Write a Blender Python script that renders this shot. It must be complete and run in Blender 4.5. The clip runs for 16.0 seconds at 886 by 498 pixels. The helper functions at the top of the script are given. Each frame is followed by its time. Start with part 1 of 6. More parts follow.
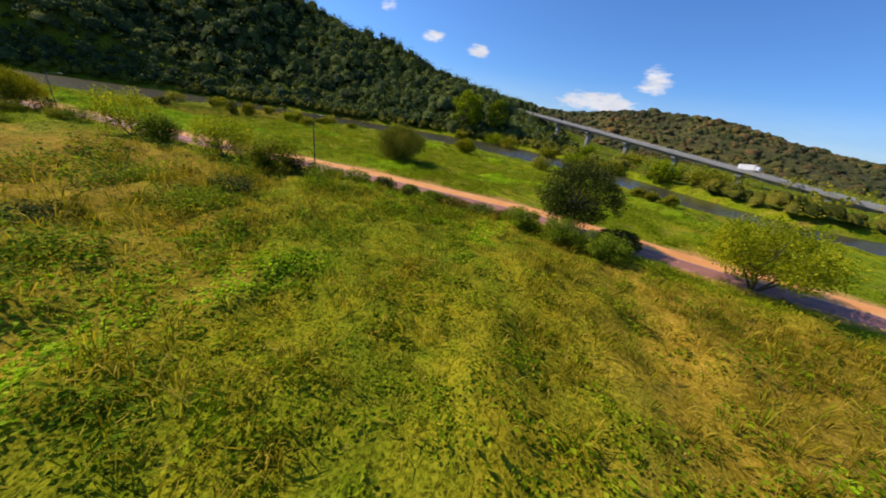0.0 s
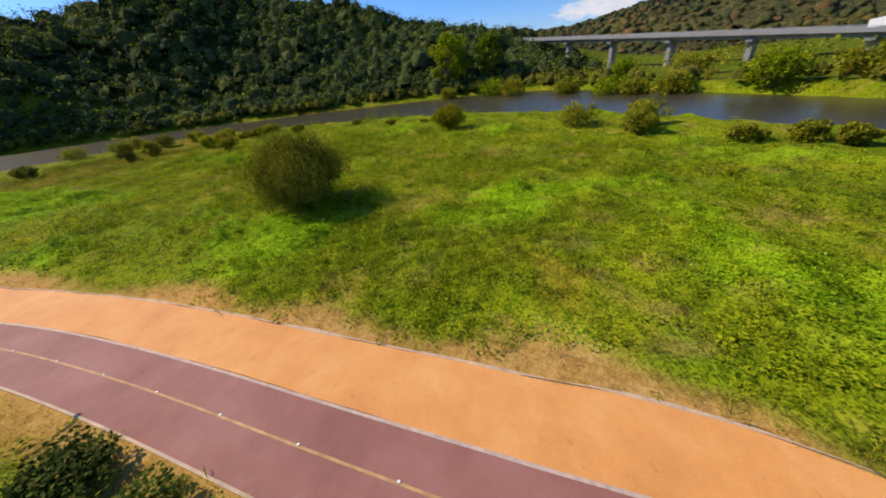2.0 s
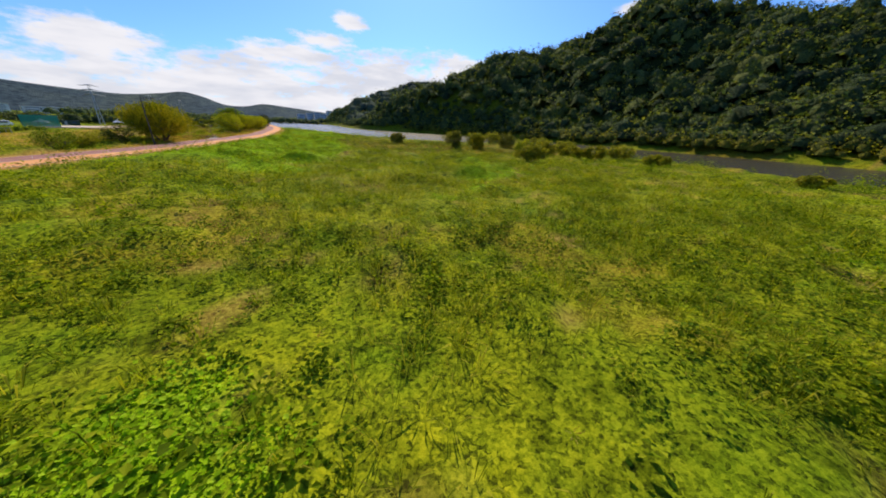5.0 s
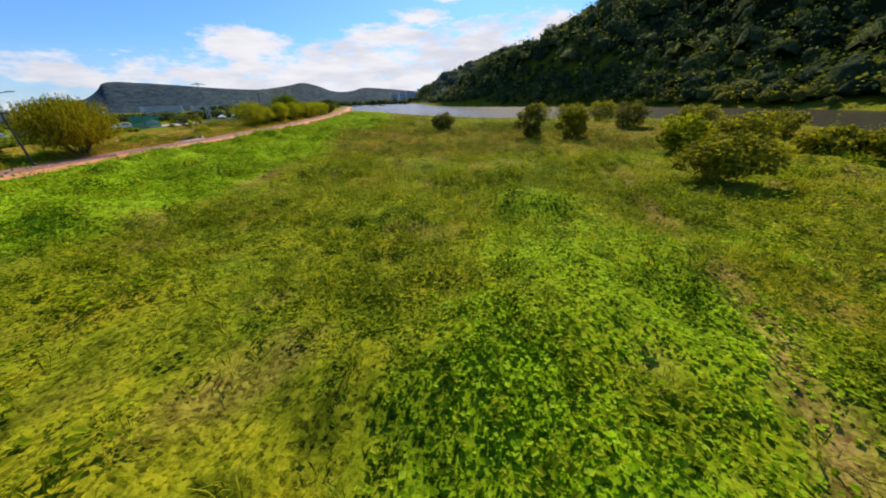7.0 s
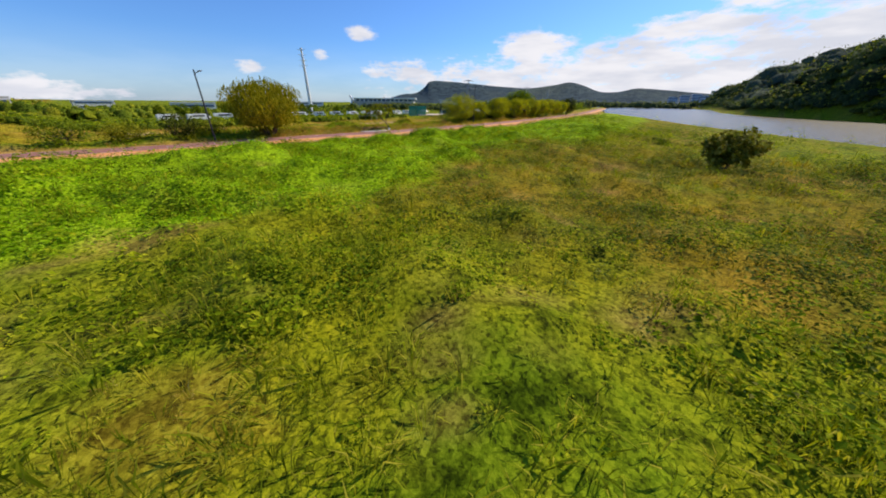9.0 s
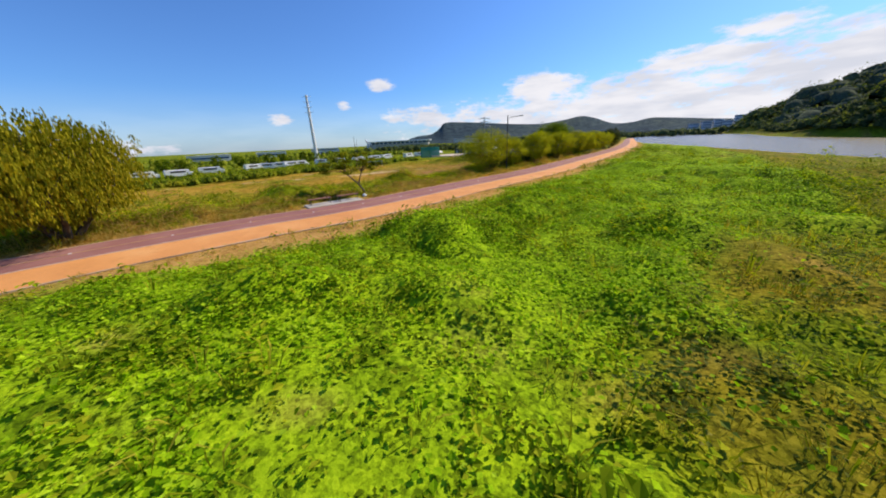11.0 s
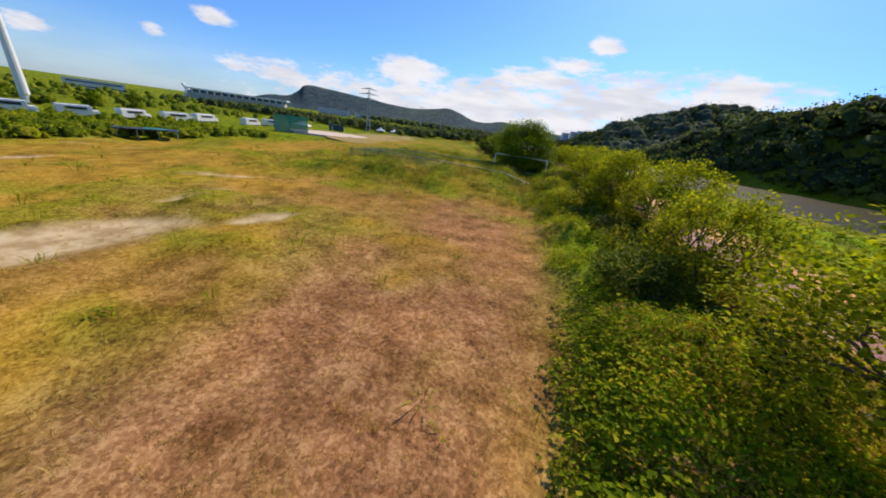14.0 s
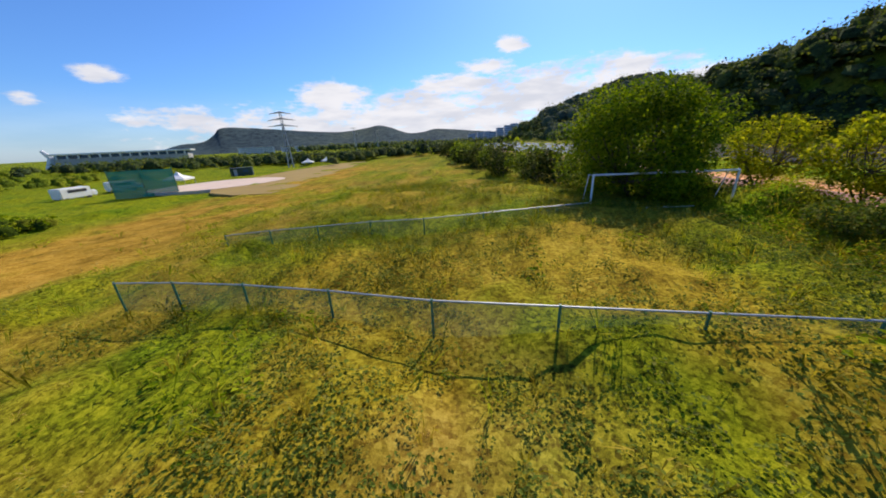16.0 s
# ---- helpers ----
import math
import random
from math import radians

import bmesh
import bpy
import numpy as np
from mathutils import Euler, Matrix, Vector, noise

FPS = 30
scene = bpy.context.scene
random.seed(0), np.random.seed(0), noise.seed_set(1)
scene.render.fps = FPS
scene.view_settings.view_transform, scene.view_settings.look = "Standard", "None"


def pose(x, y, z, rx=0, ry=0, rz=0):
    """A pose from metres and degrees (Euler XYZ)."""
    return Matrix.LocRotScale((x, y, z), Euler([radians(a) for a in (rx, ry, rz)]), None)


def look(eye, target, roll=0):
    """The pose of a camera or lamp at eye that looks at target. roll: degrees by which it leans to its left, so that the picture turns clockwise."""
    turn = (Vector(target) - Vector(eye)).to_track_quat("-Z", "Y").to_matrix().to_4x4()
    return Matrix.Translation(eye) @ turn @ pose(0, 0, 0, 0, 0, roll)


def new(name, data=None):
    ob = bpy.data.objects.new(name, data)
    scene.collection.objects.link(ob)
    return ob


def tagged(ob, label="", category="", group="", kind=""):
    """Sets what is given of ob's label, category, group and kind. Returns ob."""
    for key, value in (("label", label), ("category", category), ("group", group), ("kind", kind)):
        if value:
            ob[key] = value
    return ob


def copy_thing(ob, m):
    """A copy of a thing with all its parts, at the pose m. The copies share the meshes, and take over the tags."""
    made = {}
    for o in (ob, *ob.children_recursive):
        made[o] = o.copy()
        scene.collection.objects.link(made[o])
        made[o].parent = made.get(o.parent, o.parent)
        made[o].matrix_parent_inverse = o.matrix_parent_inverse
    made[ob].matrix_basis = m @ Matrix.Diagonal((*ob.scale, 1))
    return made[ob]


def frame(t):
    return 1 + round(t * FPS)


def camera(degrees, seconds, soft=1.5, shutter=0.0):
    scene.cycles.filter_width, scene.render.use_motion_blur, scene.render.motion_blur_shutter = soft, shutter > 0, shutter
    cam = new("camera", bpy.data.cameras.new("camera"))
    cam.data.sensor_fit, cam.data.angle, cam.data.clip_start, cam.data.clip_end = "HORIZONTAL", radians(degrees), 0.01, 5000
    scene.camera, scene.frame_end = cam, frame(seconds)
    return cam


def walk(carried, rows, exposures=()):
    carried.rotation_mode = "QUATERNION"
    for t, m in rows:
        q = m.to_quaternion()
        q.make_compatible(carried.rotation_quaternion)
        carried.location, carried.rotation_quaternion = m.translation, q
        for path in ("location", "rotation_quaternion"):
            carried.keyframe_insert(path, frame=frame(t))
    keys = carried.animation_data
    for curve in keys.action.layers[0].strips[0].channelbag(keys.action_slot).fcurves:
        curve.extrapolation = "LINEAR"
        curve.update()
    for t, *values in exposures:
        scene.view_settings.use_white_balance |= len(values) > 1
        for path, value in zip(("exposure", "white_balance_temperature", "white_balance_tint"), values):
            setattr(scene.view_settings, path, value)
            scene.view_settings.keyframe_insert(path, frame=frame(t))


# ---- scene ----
cam = camera(112.5, 16.0, soft=1.9, shutter=0.0)
PATH = [
    (0, (-89.061, -40.46, 9.64), (-87.237, -40.373, 8.825), 9.3),
    (0.5, (-81.02, -42.902, 10.293), (-79.247, -42.763, 9.377), 9.2),
    (1, (-72.112, -43.927, 10.434), (-70.34, -43.782, 9.517), 7.5),
    (1.5, (-63.026, -43.559, 10.401), (-61.276, -43.376, 9.452), 1.4),
    (2, (-54.684, -43.091, 10.027), (-52.985, -42.832, 9.004), -7.2),
    (2.5, (-46.784, -43.375, 8.894), (-45.114, -42.818, 7.943), -5.4),
    (3, (-38.192, -42.929, 7.4), (-36.649, -41.949, 6.588), 2.6),
    (3.5, (-31.28, -41.994, 6.09), (-29.911, -40.743, 5.341), 5.3),
    (4, (-24.247, -37.278, 4.462), (-23.052, -35.842, 3.748), 4.0),
    (4.2, (-22.325, -35.783, 4.26), (-21.224, -34.266, 3.565), 3.5),
    (6.3, (-3.237, -7.542, 4.459), (-3.165, -5.742, 3.59), -1.2),
    (6.5, (-2.405, -5.179, 4.511), (-2.339, -3.39, 3.62), -1.5),
    (7, (-0.979, 0.619, 4.468), (-0.923, 2.401, 3.563), -2.3),
    (7.5, (0.253, 6.85, 4.244), (0.198, 8.632, 3.338), -0.9),
    (8, (1.258, 13.261, 3.801), (0.771, 14.973, 2.889), 2.1),
    (8.2, (1.228, 15.387, 3.822), (0.507, 17.013, 2.907), 2.7),
    (10.3, (-8.663, 34.001, 4.082), (-9.957, 35.258, 3.22), -0.7),
    (10.5, (-10.927, 36.135, 4.018), (-12.213, 37.427, 3.197), -2.1),
    (11, (-16.413, 41.277, 4.139), (-17.715, 42.635, 3.461), -2.6),
    (11.5, (-21.943, 46.689, 4.677), (-23.294, 48.004, 4.01), -1.7),
    (12, (-26.659, 51.439, 4.734), (-28.07, 52.663, 4.017), 3.4),
    (12.5, (-32.292, 55.22, 4.684), (-33.703, 56.462, 4.001), 5.0),
    (13, (-38.01, 60.01, 4.687), (-39.209, 61.457, 4.003), 5.1),
    (13.5, (-43.089, 65.375, 4.948), (-43.912, 67.05, 4.229), 7.5),
    (14, (-48.448, 71.355, 5.048), (-48.975, 73.13, 4.292), 8.0),
    (14.5, (-53.075, 76.805, 5.031), (-53.469, 78.557, 4.15), 5.5),
    (15, (-57.198, 84.65, 4.456), (-57.509, 86.398, 3.536), 1.3),
    (15.5, (-60.325, 92.773, 4.21), (-60.598, 94.571, 3.379), -2.0),
    (16, (-62.862, 101.511, 4.626), (-63.149, 103.368, 3.943), -2.8),
]
walk(cam, [(t, look(eye, target, roll)) for t, eye, target, roll in PATH], exposures=[(0.0, 0.06, 6800, 15)])

# ---- world, sun ----
SUN_AZ, SUN_EL = 15.0, 42.0          # degrees from +y towards +x; above the horizon
world = bpy.data.worlds.new("sky")
scene.world = world
world.use_nodes = True


def sky_nodes():
    nt = world.node_tree
    nt.nodes.clear()
    N, L = nt.nodes.new, nt.links.new

    def math_(op, a, b=None, c=None, clamp=False):
        n = N("ShaderNodeMath")
        n.operation, n.use_clamp = op, clamp
        for i, v in enumerate((a, b, c)):
            if v is None:
                continue
            if isinstance(v, (int, float)):
                n.inputs[i].default_value = v
            else:
                L(v, n.inputs[i])
        return n.outputs[0]

    sky = N("ShaderNodeTexSky")
    sky.sky_type, sky.sun_disc = "NISHITA", False
    sky.sun_elevation, sky.sun_rotation = radians(SUN_EL), radians(SUN_AZ)
    sky.air_density, sky.dust_density, sky.ozone_density, sky.altitude = 1.0, 0.6, 2.5, 50
    coord = N("ShaderNodeTexCoord")
    sep = N("ShaderNodeSeparateXYZ")
    L(coord.outputs["Generated"], sep.inputs[0])
    x, y, z = sep.outputs
    az = math_("MULTIPLY", math_("ARCTAN2", x, y), 57.2958)
    el = math_("MULTIPLY", math_("ARCSINE", z), 57.2958)

    def noise_(sx, sy, scale, detail, rough, off=0.0):
        c = N("ShaderNodeCombineXYZ")
        L(math_("MULTIPLY", az, sx), c.inputs[0])
        L(math_("MULTIPLY", el, sy), c.inputs[1])
        c.inputs[2].default_value = off
        n = N("ShaderNodeTexNoise")
        n.inputs["Scale"].default_value, n.inputs["Detail"].default_value, n.inputs["Roughness"].default_value = scale, detail, rough
        L(c.outputs[0], n.inputs["Vector"])
        return n.outputs["Fac"]

    def ramp(v, lo, hi):
        n = N("ShaderNodeMapRange")
        n.interpolation_type = "SMOOTHSTEP"
        n.inputs["From Min"].default_value, n.inputs["From Max"].default_value = lo, hi
        L(v, n.inputs["Value"])
        return n.outputs[0]

    puffs = noise_(0.10, 0.26, 1.6, 7, 0.62)
    fine = noise_(0.35, 0.9, 1.5, 5, 0.6, 3.0)
    # (azimuth, elevation, half width, half height, density) of the clouds
    total = None
    for a, e, w, h, d in ((-14, 2.5, 42, 6.0, 1.0), (-25.5, 7.6, 8, 3.0, 0.95), (-13, 5.7, 12, 3.6, 0.9), (-4.5, 9.0, 9, 2.4, 0.9), (0, 11.0, 6, 1.8, 0.8), (3.8, 13.9, 3.2, 1.5, 0.85), (10, 6.0, 24, 5.6, 0.95), (19, 8.6, 12, 2.4, 0.85), (33, 7.0, 9, 1.8, 0.8),
                          (67.5, 14.9, 5.0, 1.6, 0.85), (73, 13.7, 1.8, 0.9, 0.6), (80.2, 10.9, 2.6, 1.1, 0.65), (87.4, 10.0, 2.2, 1.1, 0.72), (48.4, 15.9, 5, 1.0, 0.7), (107.8, 5.4, 8, 1.6, 0.8), (114.8, 8.6, 2.4, 2.6, 0.6),
                          (-70, 4.5, 3.0, 1.2, 0.85), (-59.7, 6.3, 1.8, 0.9, 0.72), (-53.2, 9.2, 3.0, 1.1, 0.65), (-46, 4.4, 8, 2.4, 0.7), (-98, 0.8, 18, 2.2, 0.8)):
        r = math_("ADD", math_("POWER", math_("DIVIDE", math_("SUBTRACT", az, a), w), 2.0), math_("POWER", math_("DIVIDE", math_("SUBTRACT", el, e), h), 2.0))
        m = math_("MULTIPLY", math_("SUBTRACT", 1.0, r), d, clamp=False)
        total = m if total is None else math_("MAXIMUM", total, m)
    body = math_("ADD", math_("MAXIMUM", total, -1.0), math_("MULTIPLY", math_("SUBTRACT", puffs, 0.52), 2.6))
    body = math_("ADD", body, math_("MULTIPLY", math_("SUBTRACT", fine, 0.5), 1.0))
    cover = math_("MULTIPLY", ramp(body, 0.05, 0.75), ramp(total, -0.6, 0.25))
    haze = math_("MULTIPLY", ramp(math_("MULTIPLY", el, -1.0), -9.0, 0.5), 0.35)
    cover = math_("MAXIMUM", cover, haze)
    shade = N("ShaderNodeMix")
    shade.data_type = "RGBA"
    L(ramp(noise_(0.07, 0.3, 1.9, 4, 0.5, 7.0), 0.35, 0.7), shade.inputs["Factor"])
    shade.inputs["A"].default_value, shade.inputs["B"].default_value = (8.2, 8.6, 9.2, 1), (6.3, 6.9, 7.9, 1)
    mix = N("ShaderNodeMix")
    mix.data_type = "RGBA"
    L(cover, mix.inputs["Factor"])
    tint = N("ShaderNodeMix")
    tint.data_type, tint.blend_type = "RGBA", "MULTIPLY"
    tint.inputs["Factor"].default_value = 1.0
    tint.inputs["B"].default_value = (0.55, 1.0, 1.60, 1)
    L(sky.outputs[0], tint.inputs["A"])
    L(tint.outputs["Result"], mix.inputs["A"])
    L(shade.outputs["Result"], mix.inputs["B"])
    bg = N("ShaderNodeBackground")
    bg.inputs["Strength"].default_value = 0.10
    out = N("ShaderNodeOutputWorld")
    L(mix.outputs["Result"], bg.inputs["Color"])
    L(bg.outputs[0], out.inputs["Surface"])


sky_nodes()
sun = new("sun", bpy.data.lights.new("sun", "SUN"))
sun.data.energy, sun.data.angle, sun.data.color = 4.8, radians(0.5), (1.0, 0.91, 0.74)
_az, _el = radians(SUN_AZ), radians(SUN_EL)
sun.matrix_world = look((0, 0, 60), Vector((0, 0, 60)) - Vector((math.sin(_az) * math.cos(_el), math.cos(_az) * math.cos(_el), math.sin(_el))))

# ---- materials ----
def nodes_of(name):
    m = bpy.data.materials.new(name)
    m.use_nodes = True
    nt = m.node_tree
    return m, nt, nt.nodes["Principled BSDF"]


def noise_node(nt, scale, detail=4, rough=0.55, vec=None, kind="Object"):
    n = nt.nodes.new("ShaderNodeTexNoise")
    n.inputs["Scale"].default_value, n.inputs["Detail"].default_value, n.inputs["Roughness"].default_value = scale, detail, rough
    if vec is None:
        c = nt.nodes.new("ShaderNodeTexCoord")
        vec = c.outputs[kind]
    nt.links.new(vec, n.inputs["Vector"])
    return n.outputs["Fac"]


def ramp_node(nt, fac, stops):
    r = nt.nodes.new("ShaderNodeValToRGB")
    el = r.color_ramp.elements
    while len(el) < len(stops):
        el.new(0.5)
    for e, (p, c) in zip(el, stops):
        e.position, e.color = p, (*c, 1)
    nt.links.new(fac, r.inputs["Fac"])
    return r.outputs["Color"]


def mix_node(nt, fac, a, b, blend="MIX"):
    n = nt.nodes.new("ShaderNodeMix")
    n.data_type, n.blend_type = "RGBA", blend
    for key, v in (("Factor", fac), ("A", a), ("B", b)):
        if isinstance(v, (int, float)):
            n.inputs[key].default_value = v
        elif isinstance(v, tuple):
            n.inputs[key].default_value = (*v, 1)
        else:
            nt.links.new(v, n.inputs[key])
    return n.outputs["Result"]


def bump_node(nt, bsdf, height, strength, distance):
    b = nt.nodes.new("ShaderNodeBump")
    b.inputs["Strength"].default_value, b.inputs["Distance"].default_value = strength, distance
    nt.links.new(height, b.inputs["Height"])
    nt.links.new(b.outputs["Normal"], bsdf.inputs["Normal"])


def plain(name, color, rough=0.6, metal=0.0, vary=0.25, scale=3.0, bump=0.15, grain=40.0):
    """A surface with two scales of variation: patches and grain."""
    m, nt, b = nodes_of(name)
    dark = tuple(c * (1 - vary) for c in color)
    light = tuple(min(1, c * (1 + vary * 0.7)) for c in color)
    big = ramp_node(nt, noise_node(nt, scale, 5), [(0.3, dark), (0.7, light)])
    small = noise_node(nt, grain, 3)
    col = mix_node(nt, 0.35, big, ramp_node(nt, small, [(0.3, dark), (0.7, light)]))
    nt.links.new(col, b.inputs["Base Color"])
    b.inputs["Roughness"].default_value, b.inputs["Metallic"].default_value = rough, metal
    if bump:
        bump_node(nt, b, small, bump, 0.01)
    return m


def leafy(name, colors, rough=0.7, patch=0.25, trans=0.4):
    """Foliage: a colour for each leaf from the ramp, patches from place to place, and light through the blade."""
    m, nt, b = nodes_of(name)
    g = nt.nodes.new("ShaderNodeNewGeometry")
    n = len(colors)
    col = ramp_node(nt, g.outputs["Random Per Island"], [((i + 0.5) / n, c) for i, c in enumerate(colors)])
    geo = noise_node(nt, patch, 4, 0.6)
    col = mix_node(nt, 1.0, col, ramp_node(nt, geo, [(0.28, (0.55, 0.62, 0.5)), (0.5, (0.95, 0.98, 0.9)), (0.72, (1.3, 1.2, 1.05))]), "MULTIPLY")
    clump = noise_node(nt, patch * 6, 3, 0.6)
    col = mix_node(nt, 1.0, col, ramp_node(nt, clump, [(0.32, (0.62, 0.68, 0.6)), (0.5, (1, 1, 1)), (0.68, (1.25, 1.18, 1.1))]), "MULTIPLY")
    nt.links.new(col, b.inputs["Base Color"])
    b.inputs["Roughness"].default_value = rough
    b.inputs["Specular IOR Level"].default_value = 0.03
    t = nt.nodes.new("ShaderNodeBsdfTranslucent")
    nt.links.new(mix_node(nt, 1.0, col, (1.25, 1.25, 0.5), "MULTIPLY"), t.inputs["Color"])
    s = nt.nodes.new("ShaderNodeMixShader")
    s.inputs[0].default_value = trans
    out = nt.nodes["Material Output"]
    nt.links.new(b.outputs[0], s.inputs[1])
    nt.links.new(t.outputs[0], s.inputs[2])
    nt.links.new(s.outputs[0], out.inputs["Surface"])
    return m


def ground_material():
    m, nt, b = nodes_of("ground_cover")

    def attr(key):
        a = nt.nodes.new("ShaderNodeAttribute")
        a.attribute_name = key
        return a.outputs["Fac"]

    co = nt.nodes.new("ShaderNodeTexCoord").outputs["Object"]
    wide, mid, fine = noise_node(nt, 0.09, 5, 0.6, co), noise_node(nt, 0.9, 6, 0.65, co), noise_node(nt, 6.0, 6, 0.75, co)
    leaf = noise_node(nt, 16.0, 4, 0.75, co)
    cell = nt.nodes.new("ShaderNodeTexVoronoi")
    cell.inputs["Scale"].default_value = 13.0
    warp = nt.nodes.new("ShaderNodeMix")
    warp.data_type = "VECTOR"
    warp.inputs["Factor"].default_value = 0.16
    swirl = nt.nodes.new("ShaderNodeTexNoise")
    swirl.inputs["Scale"].default_value = 5.0
    nt.links.new(co, swirl.inputs["Vector"])
    nt.links.new(co, warp.inputs[4])
    nt.links.new(swirl.outputs["Color"], warp.inputs[5])
    nt.links.new(warp.outputs[1], cell.inputs["Vector"])
    blade = nt.nodes.new("ShaderNodeSeparateColor")
    nt.links.new(cell.outputs["Color"], blade.inputs[0])
    tint = noise_node(nt, 0.22, 5, 0.65, co)

    def tones(fac, a, b, c, lo=0.39, hi=0.61):
        return ramp_node(nt, fac, [(lo, a), (0.5, b), (hi, c)])

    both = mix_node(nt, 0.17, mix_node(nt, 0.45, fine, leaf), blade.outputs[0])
    patchy = mix_node(nt, 0.62, mid, both)
    shift = ramp_node(nt, tint, [(0.34, (0.66, 0.86, 0.8)), (0.5, (1, 1, 1)), (0.66, (1.22, 1.08, 0.95))])
    # noise darkening of the green covers: painted shade in gaps between plants
    gap_shade = ramp_node(nt, mid, [(0.33, (0.32, 0.36, 0.34)), (0.47, (1, 1, 1)), (0.7, (1.2, 1.12, 1.0))])
    green = mix_node(nt, 1.0, mix_node(nt, 1.0, tones(both, (0.036, 0.052, 0.003), (0.158, 0.208, 0.006), (0.295, 0.335, 0.011)), gap_shade, "MULTIPLY"), shift, "MULTIPLY")
    lush = mix_node(nt, 1.0, tones(both, (0.07, 0.125, 0.004), (0.21, 0.345, 0.007), (0.33, 0.49, 0.012)), gap_shade, "MULTIPLY")
    mottle = ramp_node(nt, noise_node(nt, 0.35, 6, 0.7, co), [(0.36, (0.62, 0.60, 0.52)), (0.5, (1, 1, 1)), (0.64, (1.12, 1.08, 1.05))])
    dry = mix_node(nt, 1.0, tones(patchy, (0.18, 0.105, 0.012), (0.385, 0.215, 0.026), (0.56, 0.34, 0.066)), mottle, "MULTIPLY")
    red = mix_node(nt, 1.0, tones(patchy, (0.12, 0.055, 0.022), (0.29, 0.135, 0.058), (0.52, 0.29, 0.14)), mottle, "MULTIPLY")
    tall = mix_node(nt, 1.0, mix_node(nt, 1.0, tones(both, (0.06, 0.048, 0.004), (0.195, 0.148, 0.009), (0.31, 0.22, 0.022)), gap_shade, "MULTIPLY"), shift, "MULTIPLY")
    soil = tones(patchy, (0.30, 0.155, 0.04), (0.48, 0.265, 0.075), (0.60, 0.36, 0.13))
    sand = tones(mid, (0.42, 0.28, 0.14), (0.56, 0.40, 0.22), (0.66, 0.50, 0.31))
    # forest floor near black: the shade under the crowns put into its colour
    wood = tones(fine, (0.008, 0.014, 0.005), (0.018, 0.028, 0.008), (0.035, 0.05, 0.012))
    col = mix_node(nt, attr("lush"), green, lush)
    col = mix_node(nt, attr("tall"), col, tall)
    col = mix_node(nt, attr("dry"), col, dry)
    col = mix_node(nt, attr("red"), col, red)
    col = mix_node(nt, attr("soil"), col, soil)
    col = mix_node(nt, attr("sand"), col, sand)
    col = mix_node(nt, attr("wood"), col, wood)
    col = mix_node(nt, 1.0, col, ramp_node(nt, wide, [(0.3, (0.82, 0.86, 0.82)), (0.7, (1.15, 1.1, 1.05))]), "MULTIPLY")
    nt.links.new(col, b.inputs["Base Color"])
    b.inputs["Roughness"].default_value = 0.95
    b.inputs["Specular IOR Level"].default_value = 0.03
    bump_node(nt, b, both, 0.45, 0.12)
    return m


def paving(name, colors, grain, rough=0.85):
    m, nt, b = nodes_of(name)
    co = nt.nodes.new("ShaderNodeTexCoord").outputs["Object"]
    worn = ramp_node(nt, noise_node(nt, 0.35, 6, 0.65, co), [(0.3, colors[0]), (0.5, colors[1]), (0.72, colors[2])])
    grit = noise_node(nt, grain, 3, 0.7, co)
    col = mix_node(nt, 1.0, worn, ramp_node(nt, grit, [(0.3, (0.82, 0.82, 0.82)), (0.7, (1.12, 1.12, 1.12))]), "MULTIPLY")
    spots = ramp_node(nt, noise_node(nt, 1.7, 6, 0.7, co), [(0.60, (1, 1, 1)), (0.72, (0.78, 0.76, 0.74))])
    nt.links.new(mix_node(nt, 1.0, col, spots, "MULTIPLY"), b.inputs["Base Color"])
    b.inputs["Roughness"].default_value = rough
    bump_node(nt, b, grit, 0.25, 0.01)
    return m


def water_material():
    m, nt, b = nodes_of("river_water")
    co = nt.nodes.new("ShaderNodeTexCoord").outputs["Object"]
    b.inputs["Base Color"].default_value = (0.055, 0.046, 0.022, 1)
    b.inputs["Roughness"].default_value = 0.26
    b.inputs["IOR"].default_value = 1.33
    mp = nt.nodes.new("ShaderNodeMapping")
    mp.inputs["Scale"].default_value = (1.0, 0.5, 1.0)
    nt.links.new(co, mp.inputs["Vector"])
    bump_node(nt, b, noise_node(nt, 1.2, 4, 0.6, mp.outputs[0]), 0.012, 0.15)
    return m


M_GROUND = ground_material()
M_BIKE = paving("worn_maroon_asphalt", [(0.245, 0.092, 0.07), (0.30, 0.12, 0.092), (0.36, 0.165, 0.13)], 60)
M_WALK = paving("ochre_sand_paving", [(0.61, 0.245, 0.06), (0.71, 0.302, 0.08), (0.77, 0.38, 0.125)], 50)
M_KERB = plain("pale_concrete_edging", (0.52, 0.37, 0.24), 0.85, vary=0.4, scale=1.5)
M_YELLOW = plain("worn_yellow_paint", (0.50, 0.28, 0.11), 0.8, vary=0.45, scale=2.0)
M_WHITE = plain("worn_white_paint", (0.50, 0.36, 0.28), 0.8, vary=0.35, scale=4.0)
M_SLAB = plain("concrete_slab", (0.52, 0.48, 0.42), 0.9, vary=0.2, scale=1.2)
M_WATER = water_material()
M_BARK = plain("rough_bark", (0.10, 0.075, 0.05), 0.9, vary=0.4, scale=4, bump=0.6, grain=25)
M_BARK_PALE = plain("grey_brown_bark", (0.12, 0.088, 0.06), 0.9, vary=0.35, scale=4, bump=0.6, grain=25)
M_WILLOW = leafy("willow_leaves", [(0.09, 0.095, 0.011), (0.16, 0.16, 0.018), (0.24, 0.225, 0.03), (0.34, 0.30, 0.05)], trans=0.25)
